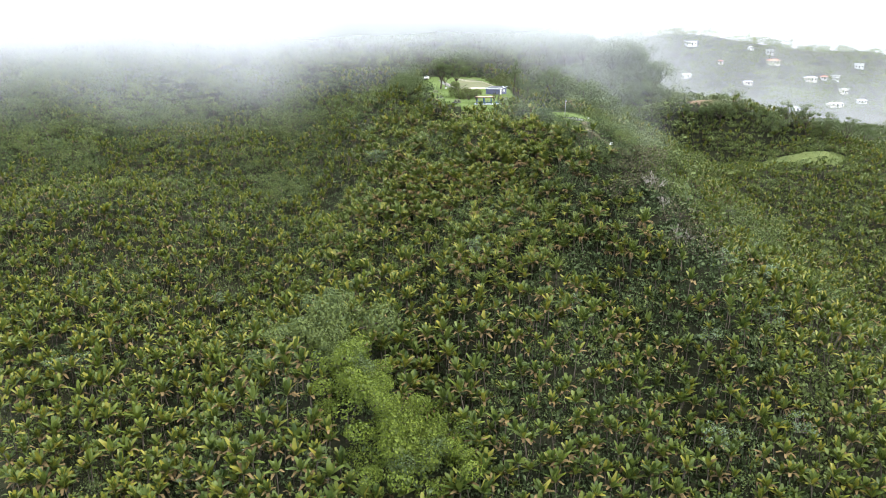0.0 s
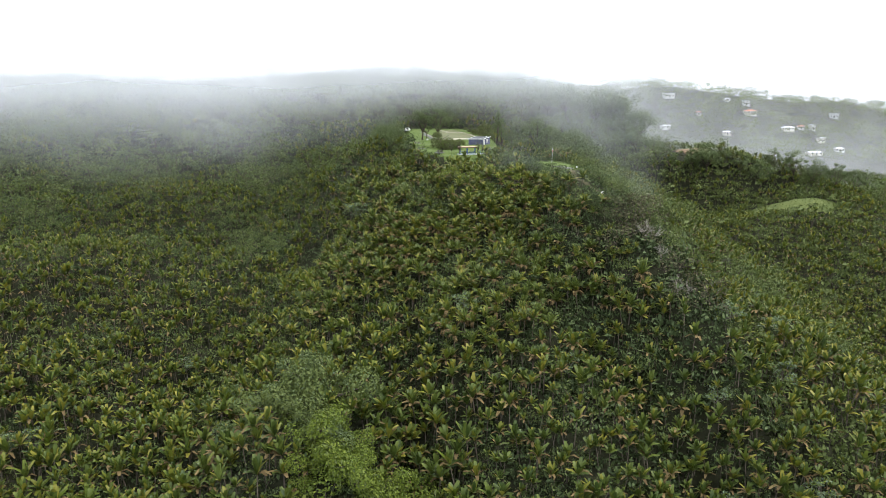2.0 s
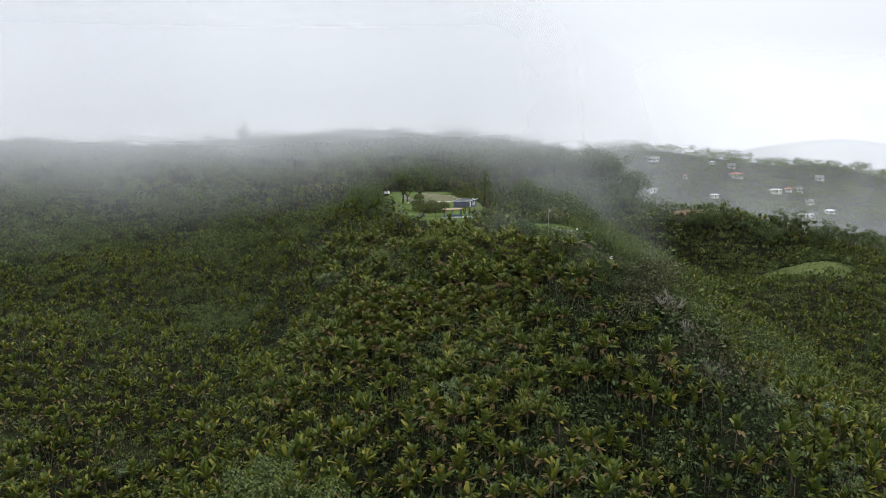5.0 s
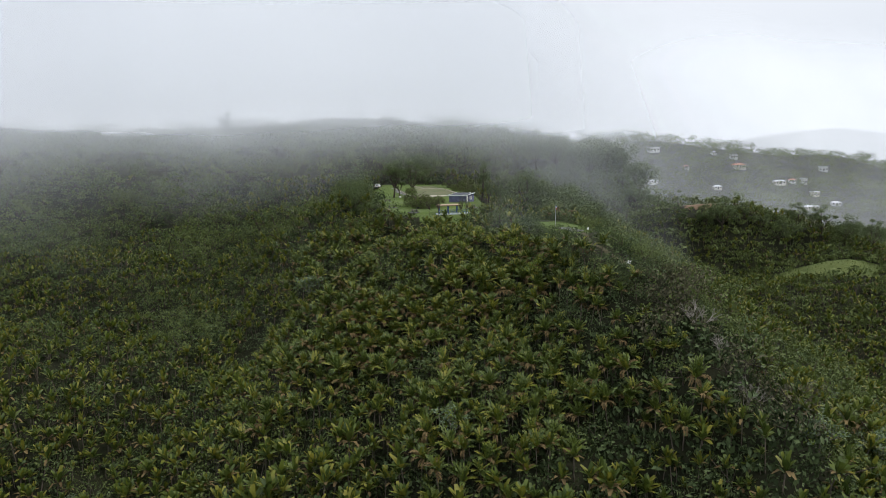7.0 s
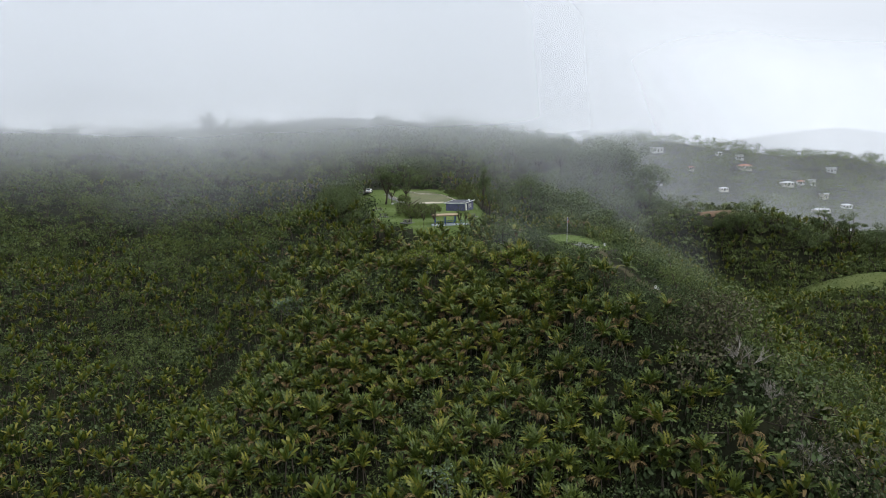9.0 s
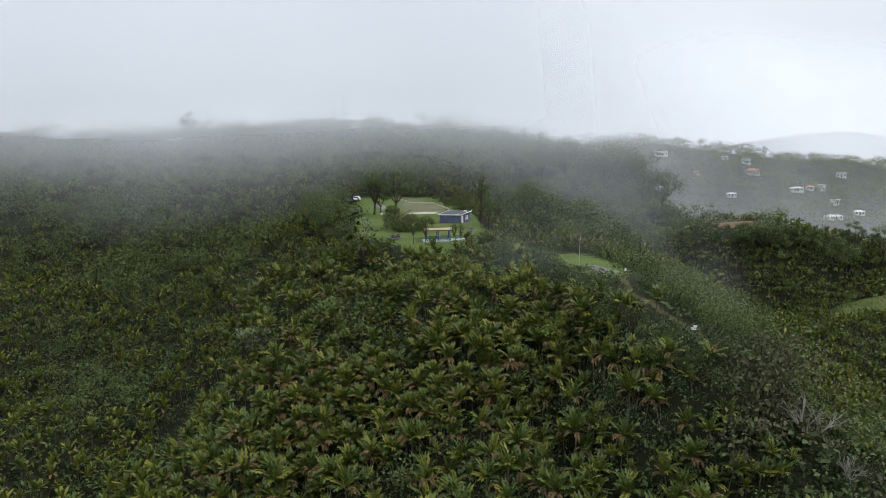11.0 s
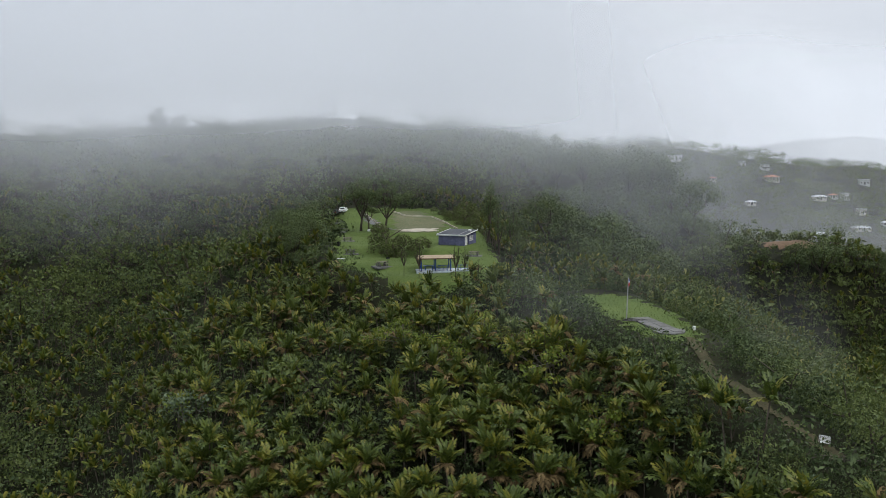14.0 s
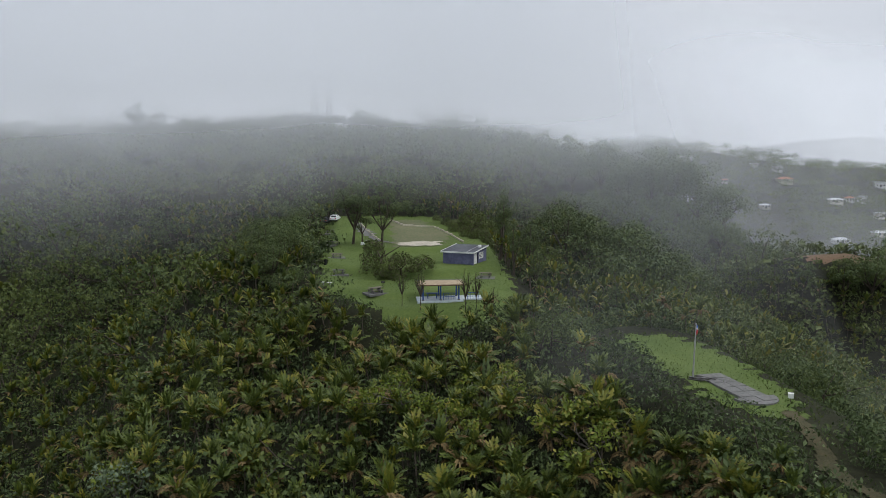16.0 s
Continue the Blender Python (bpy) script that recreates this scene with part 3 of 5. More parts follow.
pick_u, turn_u = rng.integers(0, 5, n) + 5 * ((u[:, 1] > 172) & (u[:, 1] < 255) & (np.abs(u[:, 0] - 10) < 50)), rng.uniform(0, 6.28, n)
# shade-darkened leaves under the palms, plain leaf colours in the side valley
for east, name, mats, label in ((False, "undergrowth", [M_FERN_SHADED, M_DARK, M_BARK], "ferns and saplings under the palms, leaf colour darkened as canopy shade"), (True, "valley_undergrowth", [M_BUSH, M_SHRUB, M_BARK], "low green bushes and ferns covering the side valley")):
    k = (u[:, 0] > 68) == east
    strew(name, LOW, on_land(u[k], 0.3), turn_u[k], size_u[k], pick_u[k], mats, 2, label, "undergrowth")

BUSHES = [clump_pattern(200 + i, 2.6, 170, 0.165, 0.8, 8, mats=(0, 0, 0, 0, 1)) for i in range(6)] + [clump_pattern(220 + i, 2.6, 240, 0.175, 0.8, 9, mats=(0, 0, 0, 0, 1)) for i in range(6)] + [clump_pattern(240 + i, 3.4, 1900, 0.15, 0.95, 6, mats=(0, 0, 0, 0, 0, 1), wild=0.45) for i in range(4)] + [clump_pattern(250 + i, 2.6, 700, 0.098, 0.85, 10, mats=(0, 0, 0, 0, 1), wild=0.5) for i in range(4)]
n = len(bush_at)
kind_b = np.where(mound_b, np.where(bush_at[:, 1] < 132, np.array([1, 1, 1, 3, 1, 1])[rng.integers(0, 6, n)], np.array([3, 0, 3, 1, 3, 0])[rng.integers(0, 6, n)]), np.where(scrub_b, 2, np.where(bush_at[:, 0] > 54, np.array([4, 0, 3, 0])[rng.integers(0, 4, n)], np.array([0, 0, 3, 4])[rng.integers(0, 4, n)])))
pick = rng.integers(0, 6, n) + 6 * (mound_b | ((bush_at[:, 1] > 165) & (bush_at[:, 1] < 250) & (np.abs(bush_at[:, 0] - 10) < 60)))
pick = np.where(mound_b, 12 + rng.integers(0, 4, n), pick)
near_b = flank_b | ((bush_at[:, 0] > 22) & (bush_at[:, 0] < 62) & (bush_at[:, 1] > 175) & (bush_at[:, 1] < 262))
pick = np.where(near_b, 16 + rng.integers(0, 4, n), pick)
size_b = rng.uniform(0.75, 1.45, n) * np.where(mound_b, rng.uniform(0.6, 1.7, n), np.where(flank_b, rng.uniform(0.6, 1.15, n), np.where(stray_b, rng.uniform(0.7, 1.4, n), np.where((bush_at[:, 1] > 250) & (bush_at[:, 0] < 40), rng.uniform(1.0, 2.1, n), np.where(bush_at[:, 0] > 54, 1.4, 1.2)))))
turn_b = rng.uniform(0, 6.28, n)
at_b = on_land(bush_at)
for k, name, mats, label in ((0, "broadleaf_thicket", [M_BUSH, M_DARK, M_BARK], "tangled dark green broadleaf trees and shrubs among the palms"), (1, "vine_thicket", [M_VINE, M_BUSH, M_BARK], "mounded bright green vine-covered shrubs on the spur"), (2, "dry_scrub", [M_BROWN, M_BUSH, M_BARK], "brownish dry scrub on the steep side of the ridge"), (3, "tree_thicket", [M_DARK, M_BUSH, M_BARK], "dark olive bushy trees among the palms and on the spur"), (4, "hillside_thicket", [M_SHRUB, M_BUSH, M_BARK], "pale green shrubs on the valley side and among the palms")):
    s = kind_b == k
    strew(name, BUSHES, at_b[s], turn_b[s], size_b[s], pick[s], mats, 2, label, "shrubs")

# woods on the back ridge and to the sides
TREES = [clump_pattern(300 + i, 5.2, 230, 0.29, 0.85, 8, mats=((0, 0, 0, 1), (0,), (1, 1, 0))[i % 3], wild=0.35) for i in range(7)] + [clump_pattern(320 + i, 5.6, 270, 0.29, 0.9, 9, mats=((0, 0, 0, 1), (0,), (1, 1, 0), (1,))[i % 4], wild=0.4) for i in range(8)] + [clump_pattern(340 + i, 5.4, 430, 0.165, 0.9, 9, mats=((0, 0, 0, 1), (0,))[i % 2], wild=0.45) for i in range(4)]
q = jittered(-300, 250, 290, 424, 6.7)
keep = (~open_ground(q[:, 0], q[:, 1], 1.0)) & ((q[:, 1] > 335) | (np.abs(q[:, 0] - 6) > 150)) & (np.abs(q[:, 0] - 6) < 60 + 0.66 * q[:, 1])
q = q[keep]
n = len(q)
strew("ridge_forest", TREES, on_land(q), rng.uniform(0, 6.28, n), rng.uniform(0.5, 1.45, n) * (1 + 0.25 * waves(q[:, 0], q[:, 1], 30, 1.0)) * np.where(q[:, 0] > 95, 0.6, 1.0), np.where((q[:, 1] > 394) & (np.abs(q[:, 0] + 20) < 170), 15 + rng.integers(0, 4, n), np.where((q[:, 1] < 385) & (np.abs(q[:, 0] - 22) < 100), 7 + rng.integers(0, 8, n), rng.integers(0, 7, n))), [M_DARK, M_SHRUB, M_BARK], 2, "dark wet broadleaf forest covering the back ridge", "forest")
w = jittered(-260, 150, 372, 428, 4.2)
n = len(w)
strew("ridge_scrub", LOW[:5], on_land(w, 0.3), rng.uniform(0, 6.28, n), rng.uniform(1.3, 2.3, n), rng.integers(0, 5, n), [M_DARK, M_BUSH, M_BARK], 2, "low dense growth between the trees on the back ridge", "scrub")
FAR = [clump_pattern(400 + i, 5.0, 130, 0.33, 0.8, 7, trunk=False, mats=(0, 0, 1)) for i in range(5)]
q = jittered(90, 620, 545, 840, 9.0)
q = q[(np.abs(q[:, 0] - 6) < 0.8 * q[:, 1])]
n = len(q)
strew("far_woods", FAR, on_land(q, 1.0), rng.uniform(0, 6.28, n), rng.uniform(0.5, 1.7, n) * (1 + 0.35 * waves(q[:, 0], q[:, 1], 24, 0.6)), rng.integers(0, 5, n), [M_BUSH, M_VINE, M_BARK], 2, "hazy green wooded hills beyond the valley", "forest")

q = jittered(-300, 320, -90, 450, 10.0)
covered = ((np.abs(q[:, 0] - 6) < 12 + 0.64 * q[:, 1]) & (q[:, 1] > 100) & (q[:, 0] > -186) & (q[:, 0] < 171) & (q[:, 1] < 340)) | ((q[:, 1] > 292) & (np.abs(q[:, 0]) < 326) & (np.abs(q[:, 0] - 6) < 56 + 0.66 * q[:, 1]))
q = q[~covered]
n = len(q)
strew("side_woods", [clump_pattern(420 + i, 6.5, 34, 0.95, 0.7, 6, trunk=False, mats=(0, 0, 1)) for i in range(5)], on_land(q, 1.5), rng.uniform(0, 6.28, n), rng.uniform(0.7, 1.2, n), rng.integers(0, 5, n), [M_BUSH, M_VINE, M_BARK], 2, "green wooded slopes closing the valley", "forest")


# ---- mist ----
def mist_material(name, strength, low, high, puff, cut, seed):
    """Cloud droplets: white, scattering the sky's light both ways, thinning towards the ground and in gaps."""
    m = bpy.data.materials.new(name)
    m.use_nodes = True
    n, l = m.node_tree.nodes, m.node_tree.links
    n.clear()
    out = n.new("ShaderNodeOutputMaterial")
    uv = n.new("ShaderNodeUVMap")
    sep = n.new("ShaderNodeSeparateXYZ")
    l.new(uv.outputs["UV"], sep.inputs[0])
    geo = n.new("ShaderNodeNewGeometry")
    off = n.new("ShaderNodeVectorMath")
    off.operation = "ADD"
    off.inputs[1].default_value = (seed * 37.0, seed * 11.0, 0)
    l.new(geo.outputs["Position"], off.inputs[0])
    noise_n = n.new("ShaderNodeTexNoise")
    noise_n.inputs["Scale"].default_value, noise_n.inputs["Detail"].default_value = 1.0 / puff, 4.0
    noise_n.inputs["Roughness"].default_value, noise_n.inputs["Distortion"].default_value = 0.5, 0.6
    l.new(off.outputs[0], noise_n.inputs["Vector"])
    # height above the ground, shifted by the puffs
    shift = n.new("ShaderNodeMath")
    shift.operation = "MULTIPLY_ADD"
    shift.inputs[1].default_value, shift.inputs[2].default_value = cut, -0.5 * cut
    l.new(noise_n.outputs["Fac"], shift.inputs[0])
    add = n.new("ShaderNodeMath")
    l.new(sep.outputs["Y"], add.inputs[0])
    l.new(shift.outputs[0], add.inputs[1])
    rise = n.new("ShaderNodeMapRange")
    rise.interpolation_type = "SMOOTHSTEP"
    rise.inputs["From Min"].default_value, rise.inputs["From Max"].default_value = low, high
    rise.inputs["To Min"].default_value, rise.inputs["To Max"].default_value = 0.0, strength
    l.new(add.outputs[0], rise.inputs["Value"])
    side = n.new("ShaderNodeMapRange")
    side.interpolation_type = "SMOOTHSTEP"
    side.inputs["From Min"].default_value, side.inputs["From Max"].default_value = 0.0, 1.0
    l.new(sep.outputs["X"], side.inputs["Value"])
    fac = n.new("ShaderNodeMath")
    fac.operation = "MULTIPLY"
    l.new(rise.outputs["Result"], fac.inputs[0])
    l.new(side.outputs["Result"], fac.inputs[1])
    clear = n.new("ShaderNodeBsdfTransparent")
    d1, d2 = n.new("ShaderNodeBsdfDiffuse"), n.new("ShaderNodeBsdfTranslucent")
    for d in (d1, d2):
        d.inputs["Color"].default_value = (0.82, 0.845, 0.88, 1)
    both, mix = n.new("ShaderNodeMixShader"), n.new("ShaderNodeMixShader")
    both.inputs["Fac"].default_value = 0.04
    l.new(d1.outputs[0], both.inputs[1])
    l.new(d2.outputs[0], both.inputs[2])
    l.new(fac.outputs[0], mix.inputs["Fac"])
    l.new(clear.outputs[0], mix.inputs[1])
    l.new(both.outputs[0], mix.inputs[2])
    l.new(mix.outputs[0], out.inputs["Surface"])
    return m


def mist_bank(x0, x1, y, bow, top, lean, material, label="drifting bank of pale grey mist over the forest", level=None, fade=0.45, wide=None):
    """A long drifting bank that leans back with the slope, from the ground to well above it; thin at its ends and its top. wide: how far it trails off, too thin to see."""
    xs, hs = np.linspace(x0, x1, 70), np.linspace(-3, top, 30)
    if wide:
        xs, hs = np.concatenate([[min(wide[0], x0 - 1)], xs, [max(wide[1], x1 + 1)]]), np.append(hs, 300.0)
    X, H = np.meshgrid(xs, hs)
    u = np.clip((X - (x0 + x1) / 2) / ((x1 - x0) / 2), -1, 1)
    base = y + bow * u * u + 6 * np.sin(X * 0.03 + y)
    Y = base + lean * H
    Z = land(X, base) + H if level is None else level + H
    over = Z - land(X, Y) if level is None else H
    edge = np.clip((1 - np.abs(u)) / 0.35, 0, 1) * np.clip((top - H) / (fade * top), 0, 1)
    ob = new("mist_bank", mesh_from("mist_bank", np.stack([X, Y, Z], -1).reshape(-1, 3), sheet_faces(len(xs), len(hs)), [material], smooth=True, uv=np.stack([edge, over], -1).reshape(-1, 2)))
    return tagged(ob, label, "mist", kind="stuff")


# no line of sight crosses more than seven of these banks
mist_bank(-120, -14, 105, 0, 60, 0.3, mist_material("mist_shelf", 0.27, 2, 16, 30, 10, 12), "shelf of low cloud beside the spur", level=4)
mist_bank(14, 74, 206, 6, 24, 0.6, mist_material("mist_wisp", 0.032, 1, 8, 12, 9, 1), "thin wisp of mist drifting over the ridge trail")
mist_bank(-230, 80, 222, 4, 70, 0.4, mist_material("mist_ceiling", 0.30, 1, 13, 45, 8, 8), "ragged low cloud hanging over the spur", level=12, wide=(-300, 300))
mist_bank(-420, 150, 314, -10, 70, 0.2, mist_material("mist_thin", 0.19, -3, 26, 45, 22, 2), wide=(-500, 500))
mist_bank(-560, 118, 365, -20, 85, 0.3, mist_material("mist_mid", 0.62, 5, 34, 46, 26, 4), wide=(-600, 600))
mist_bank(-800, 150, 404, -20, 130, 0.3, mist_material("mist_high", 0.92, -2, 22, 60, 18, 5), wide=(-900, 700))
mist_bank(60, 700, 470, -30, 150, 0.4, mist_material("mist_valley", 0.33, 130, -60, 50, 90, 6), "pale mist lying in the valley below the houses", wide=(-500, 800))
mist_bank(150, 2600, 1000, -150, 300, 1.0, mist_material("mist_deep", 0.78, -40, 35, 120, 60, 7), wide=(-900, 2700))


# ---- single plants ----
def part(name, mesh, parent, label=""):
    """A mesh object under a thing or a part."""
    ob = new(name, mesh)
    ob.parent = parent
    return tagged(ob, label)


def thing(name, m, label, category, group=""):
    ob = new(name)
    ob.empty_display_size = 0.3
    ob.matrix_basis = m
    return tagged(ob, label, category, group)


LEAF_POOL = {}
pool_r = np.random.default_rng(31)
for k, mat_k in ((0, M_PALM), (1, M_LIME), (2, M_STRAW)):
    for a in range(5):
        for j in range(2):
            age = a / 4
            v, f = feather_leaf((2.15 + 0.55 * math.sin(math.pi * min(1, 0.2 + age))) * pool_r.uniform(0.92, 1.08), pool_r.uniform(0.85, 1.1), 1.48 - 0.85 * age ** 1.25 - (0.25 if k == 2 else 0), 0.5 + 0.8 * age + (0.9 if k == 2 else 0), 13, pool_r, 1.5)
            LEAF_POOL[k, a, j] = mesh_from("palm_frond", v, f, [mat_k])
TRUNK_POOL = []
for j in range(6):
    h = 3.2 + 0.35 * j
    bend = pool_r.normal(0, 0.14, 2)
    parts_t = [(*tube((0, 0, -1.5), (bend[0] * 0.4, bend[1] * 0.4, h * 0.5), 0.13, 0.10, 7), 0), (*tube((bend[0] * 0.4, bend[1] * 0.4, h * 0.5), (bend[0], bend[1], h), 0.10, 0.085, 7), 0), (*tube((bend[0], bend[1], h - 0.05), (bend[0], bend[1], h + 0.35), 0.12, 0.06, 7), 0)]
    V, F, K = merge(parts_t)
    TRUNK_POOL.append((mesh_from("palm_stem", V, F, [M_TRUNK], smooth=True), (bend[0], bend[1], h + 0.05)))
for (x, y), z in zip(single_at, surface_z(single_at[:, 0], single_at[:, 1])):
    size = pool_r.uniform(0.66, 0.98)
    palm = thing("palm", pose(x, y, z, 0, 0, pool_r.uniform(0, 360)) @ Matrix.Scale(size, 4), "low green palm with broad fronds and withered lower leaves", "palm", "palms on the slope")
    stem, top = TRUNK_POOL[pool_r.integers(0, 6)]
    part("trunk", stem, palm)
    for age, L, w, rise, droop, turn, k in leaf_plan(pool_r):
        leaf = part("frond", LEAF_POOL[k, int(round(age * 4)), int(pool_r.integers(0, 2))], palm, "withered brown frond" if k == 2 else "")
        leaf.matrix_basis = pose(*top, math.degrees(pool_r.normal(0, 0.06)), math.degrees(pool_r.normal(0, 0.06)), math.degrees(turn))


def tree_meshes(seed, height, spread, bare, n, leaf, mats, forks=5, clump=0.33, flat=0.62, girth=None):
    """Trunk with limbs, and a crown of leaf sprays gathered at the limbs' ends. bare: the share of the height without leaves."""
    girth = girth or height
    r = np.random.default_rng(seed)
    wood, tips = [], []
    lean = r.normal(0, 0.04, 2) * height
    fork = np.array([lean[0], lean[1], height * bare])
    wood.append((*tube((0, 0, -0.6), fork, girth * 0.028, girth * 0.018, 8), 0))
    for i in range(forks):
        a = i * 6.283 / forks + r.normal(0, 0.35)
        out, up = spread * r.uniform(0.45, 0.95), height * r.uniform(0.62, 0.93)
        if i == 0:
            out, up = spread * 0.15, height * 0.97
        end = np.array([lean[0] + math.cos(a) * out, lean[1] + math.sin(a) * out, up])
        mid = fork + (end - fork) * 0.5 + np.array([math.cos(a), math.sin(a), -0.3]) * spread * 0.12
        wood += [(*tube(fork, mid, height * 0.015, height * 0.010, 6), 0), (*tube(mid, end, height * 0.010, height * 0.004, 5), 0)]
        tips.append(end)
        for _ in range(2):
            e2 = mid + r.normal(0, 1, 3) * np.array([0.4, 0.4, 0.2]) * spread + np.array([0, 0, height * 0.12])
            wood.append((*tube(mid, e2, height * 0.007, height * 0.003, 4), 0))
            tips.append(e2)
    tips = np.array(tips)
    rad = spread * clump * r.uniform(0.7, 1.25, len(tips))
    which = r.integers(0, len(tips), n)
    d = r.normal(0, 1, (n, 3))
    d /= np.linalg.norm(d, axis=1)[:, None]
    pos = tips[which] + d * (rad[which] * r.uniform(0.45, 1.05, n))[:, None] * np.array([1, 1, flat])
    nrm = d + np.array([0, 0, 0.5]) + r.normal(0, 0.6, (n, 3))
    nrm /= np.linalg.norm(nrm, axis=1)[:, None]
    a = np.cross(nrm, r.normal(0, 1, (n, 3)))
    a /= np.linalg.norm(a, axis=1)[:, None]
    b = np.cross(nrm, a)
    s = leaf * r.uniform(0.6, 1.4, n)[:, None]
    v = np.stack([pos - a * s, pos + b * s * 0.5, pos + a * s - nrm * s * 0.25, pos - b * s * 0.5], 1).reshape(-1, 3)
    i = np.arange(n) * 4
    f = np.concatenate([np.stack([i, i + 1, i + 2], 1), np.stack([i, i + 2, i + 3], 1)])
    k = (r.random(n) < 0.3).astype(int)
    V, F, K = merge(wood)
    return mesh_from("tree_wood", V, F, [mats[2]], smooth=True), mesh_from("tree_leaves", v, f, mats[:2], np.concatenate([k, k]))


def tree(name, meshes, x, y, size, turn, label, category, group="", crown="crown"):
    t = thing(name, pose(x, y, float(surface_z(x, y)), 0, 0, turn) @ Matrix.Scale(size, 4), label, category, group)
    part("trunk", meshes[0], t)
    if meshes[1]:
        part(crown, meshes[1], t)
    return t


GUM = [tree_meshes(500 + i, 12.0, 4.3, 0.26, 3600, 0.17, [M_DARK, M_BUSH, M_BARK], 5, 0.36) for i in range(3)]
SHADE = [tree_meshes(520 + i, 11.0, 5.0, 0.24, 4000, 0.20, [M_DARK, M_BUSH, M_BARK], 6, 0.45, 0.75) for i in range(3)]
SLIM = [tree_meshes(540 + i, 6.0, 1.0, 0.35, 300, 0.095, [M_BUSH, M_DARK, M_BARK], 7, 0.42, 1.5, 2.6) for i in range(2)]
TALL = [tree_meshes(560 + i, 12.0, 1.7, 0.22, 2200, 0.14, [M_DARK, M_BUSH, M_BARK], 5, 0.55, 1.3) for i in range(2)]
tree("tree", GUM[0], -1.0, 294.5, 1.0, 20, "tall forked tree with dark feathery crown on the lawn", "tree", "trees on the lawn")
tree("tree", GUM[1], 4.9, 290.4, 0.98, 140, "slender multi-stemmed tree with a rounded crown on the lawn", "tree", "trees on the lawn")
tree("tree", GUM[2], 0.9, 296.5, 0.62, 250, "small leaning tree beside the taller one on the lawn", "tree", "trees on the lawn")
for x, y, s, a, k in ((-13, 292, 1.15, 0, 0), (-17, 284, 1.0, 70, 1), (-12.5, 279, 0.85, 130, 2), (-20, 296, 1.1, 200, 0), (-14.5, 303, 1.05, 260, 1), (-10.5, 269, 0.72, 310, 2), (-12, 262, 0.7, 15, 1), (-9, 256, 0.5, 90, 0), (-15, 271, 0.8, 160, 2), (-21, 288, 0.9, 40, 1), (-17, 312, 1.0, 100, 0)):
    tree("shade_tree", SHADE[k], x, y, s, a, "dense dark green tree at the edge of the lawn", "tree", "trees along the lawn edge")
for x, y, s, a in ((8.6, 242.5, 0.8, 0), (11.0, 241.0, 0.95, 80), (16.9, 240.5, 1.0, 170), (18.5, 241.8, 0.85, 230), (20.5, 240.2, 0.7, 300)):
    tree("sapling", SLIM[int(a) % 2], x, y, s, a, "thin young tree with sparse leaves at the lawn's edge", "tree", "saplings at the lawn edge")
for x, y, s, a, k in ((26.5, 277, 1.05, 0, 0), (29, 283, 0.9, 90, 1), (27.5, 266, 0.75, 200, 1), (31, 272, 0.85, 280, 0), (29.5, 258, 0.6, 40, 0)):
    tree("slender_tree", TALL[k], x, y, s, a, "tall slender dark tree beside the building", "tree", "slender trees by the building")
for x, y, s, a, k in ((59, 300, 1.75, 0, 0), (66, 304, 1.6, 90, 1), (53, 306, 1.5, 180, 2), (74, 310, 1.4, 250, 0), (62, 312, 1.5, 30, 1), (47, 312, 1.4, 130, 2), (80, 349, 1.7, 10, 0), (73, 346, 1.5, 70, 1), (87, 352, 1.6, 140, 2), (94, 347, 1.4, 210, 0), (67, 352, 1.45, 290, 2), (84, 342, 1.2, 330, 1), (102, 350, 1.3, 45, 1), (90, 358, 1.5, 100, 0), (58, 350, 1.3, 250, 0), (68, 330, 1.2, 20, 2), (78, 333, 1.3, 80, 0), (88, 336, 1.25, 160, 1), (74, 339, 1.35, 240, 2), (97, 339, 1.15, 300, 0), (60, 334, 1.2, 350, 1)):
    tree("forest_tree", SHADE[k], x, y, s, a, "large dark forest tree rising over the slope", "tree", "large trees on the slope")
for x, y, s, a, k in ((116, 303, 1.45, 0, 0), (124, 304, 0.8, 60, 1), (129, 300, 1.0, 120, 2), (136, 296, 1.15, 200, 0), (142, 299, 1.1, 260, 1), (149, 296, 1.25, 320, 2), (155, 292, 1.2, 30, 0), (160, 285, 1.2, 100, 1), (165, 280, 1.1, 160, 2), (110, 304, 1.2, 220, 1), (104, 309, 0.7, 15, 2)):
    tree("gum_tree", (GUM if k else SHADE)[k % 3], x, y, 0.78 * s, a, "dark tree with layered crown on the far ridge road", "tree", "trees along the ridge road")
def bush_meshes(seed, size, n, leaf, lobes):
    V, F, K = clump_pattern(seed, size, n, leaf, 0.8, lobes, mats=(0, 0, 0, 1))
    V = V * np.array([1.25, 1.1, 1.4])
    wood = K == 9
    V[np.unique(F[~wood]), 2] -= 0.78 * size
    used, inv = np.unique(F[wood], return_inverse=True)
    used2, inv2 = np.unique(F[~wood], return_inverse=True)
    return mesh_from("bush_wood", V[used], inv.reshape(-1, 3), [M_BARK]), mesh_from("bush_leaves", V[used2], inv2.reshape(-1, 3), [M_BUSH, M_BROWN], K[~wood])


BUSH = [bush_meshes(580 + i, 3.3, 4200, 0.15, 9) for i in range(2)]
tree("large_bush", BUSH[0], 5.4, 262.6, 1.05, 0, "wide greyish-green bush in the middle of the lawn", "bush", crown="foliage")
tree("large_bush", BUSH[1], 8.6, 260.4, 0.72, 100, "low tangled bush beside the larger one on the lawn", "bush", crown="foliage")
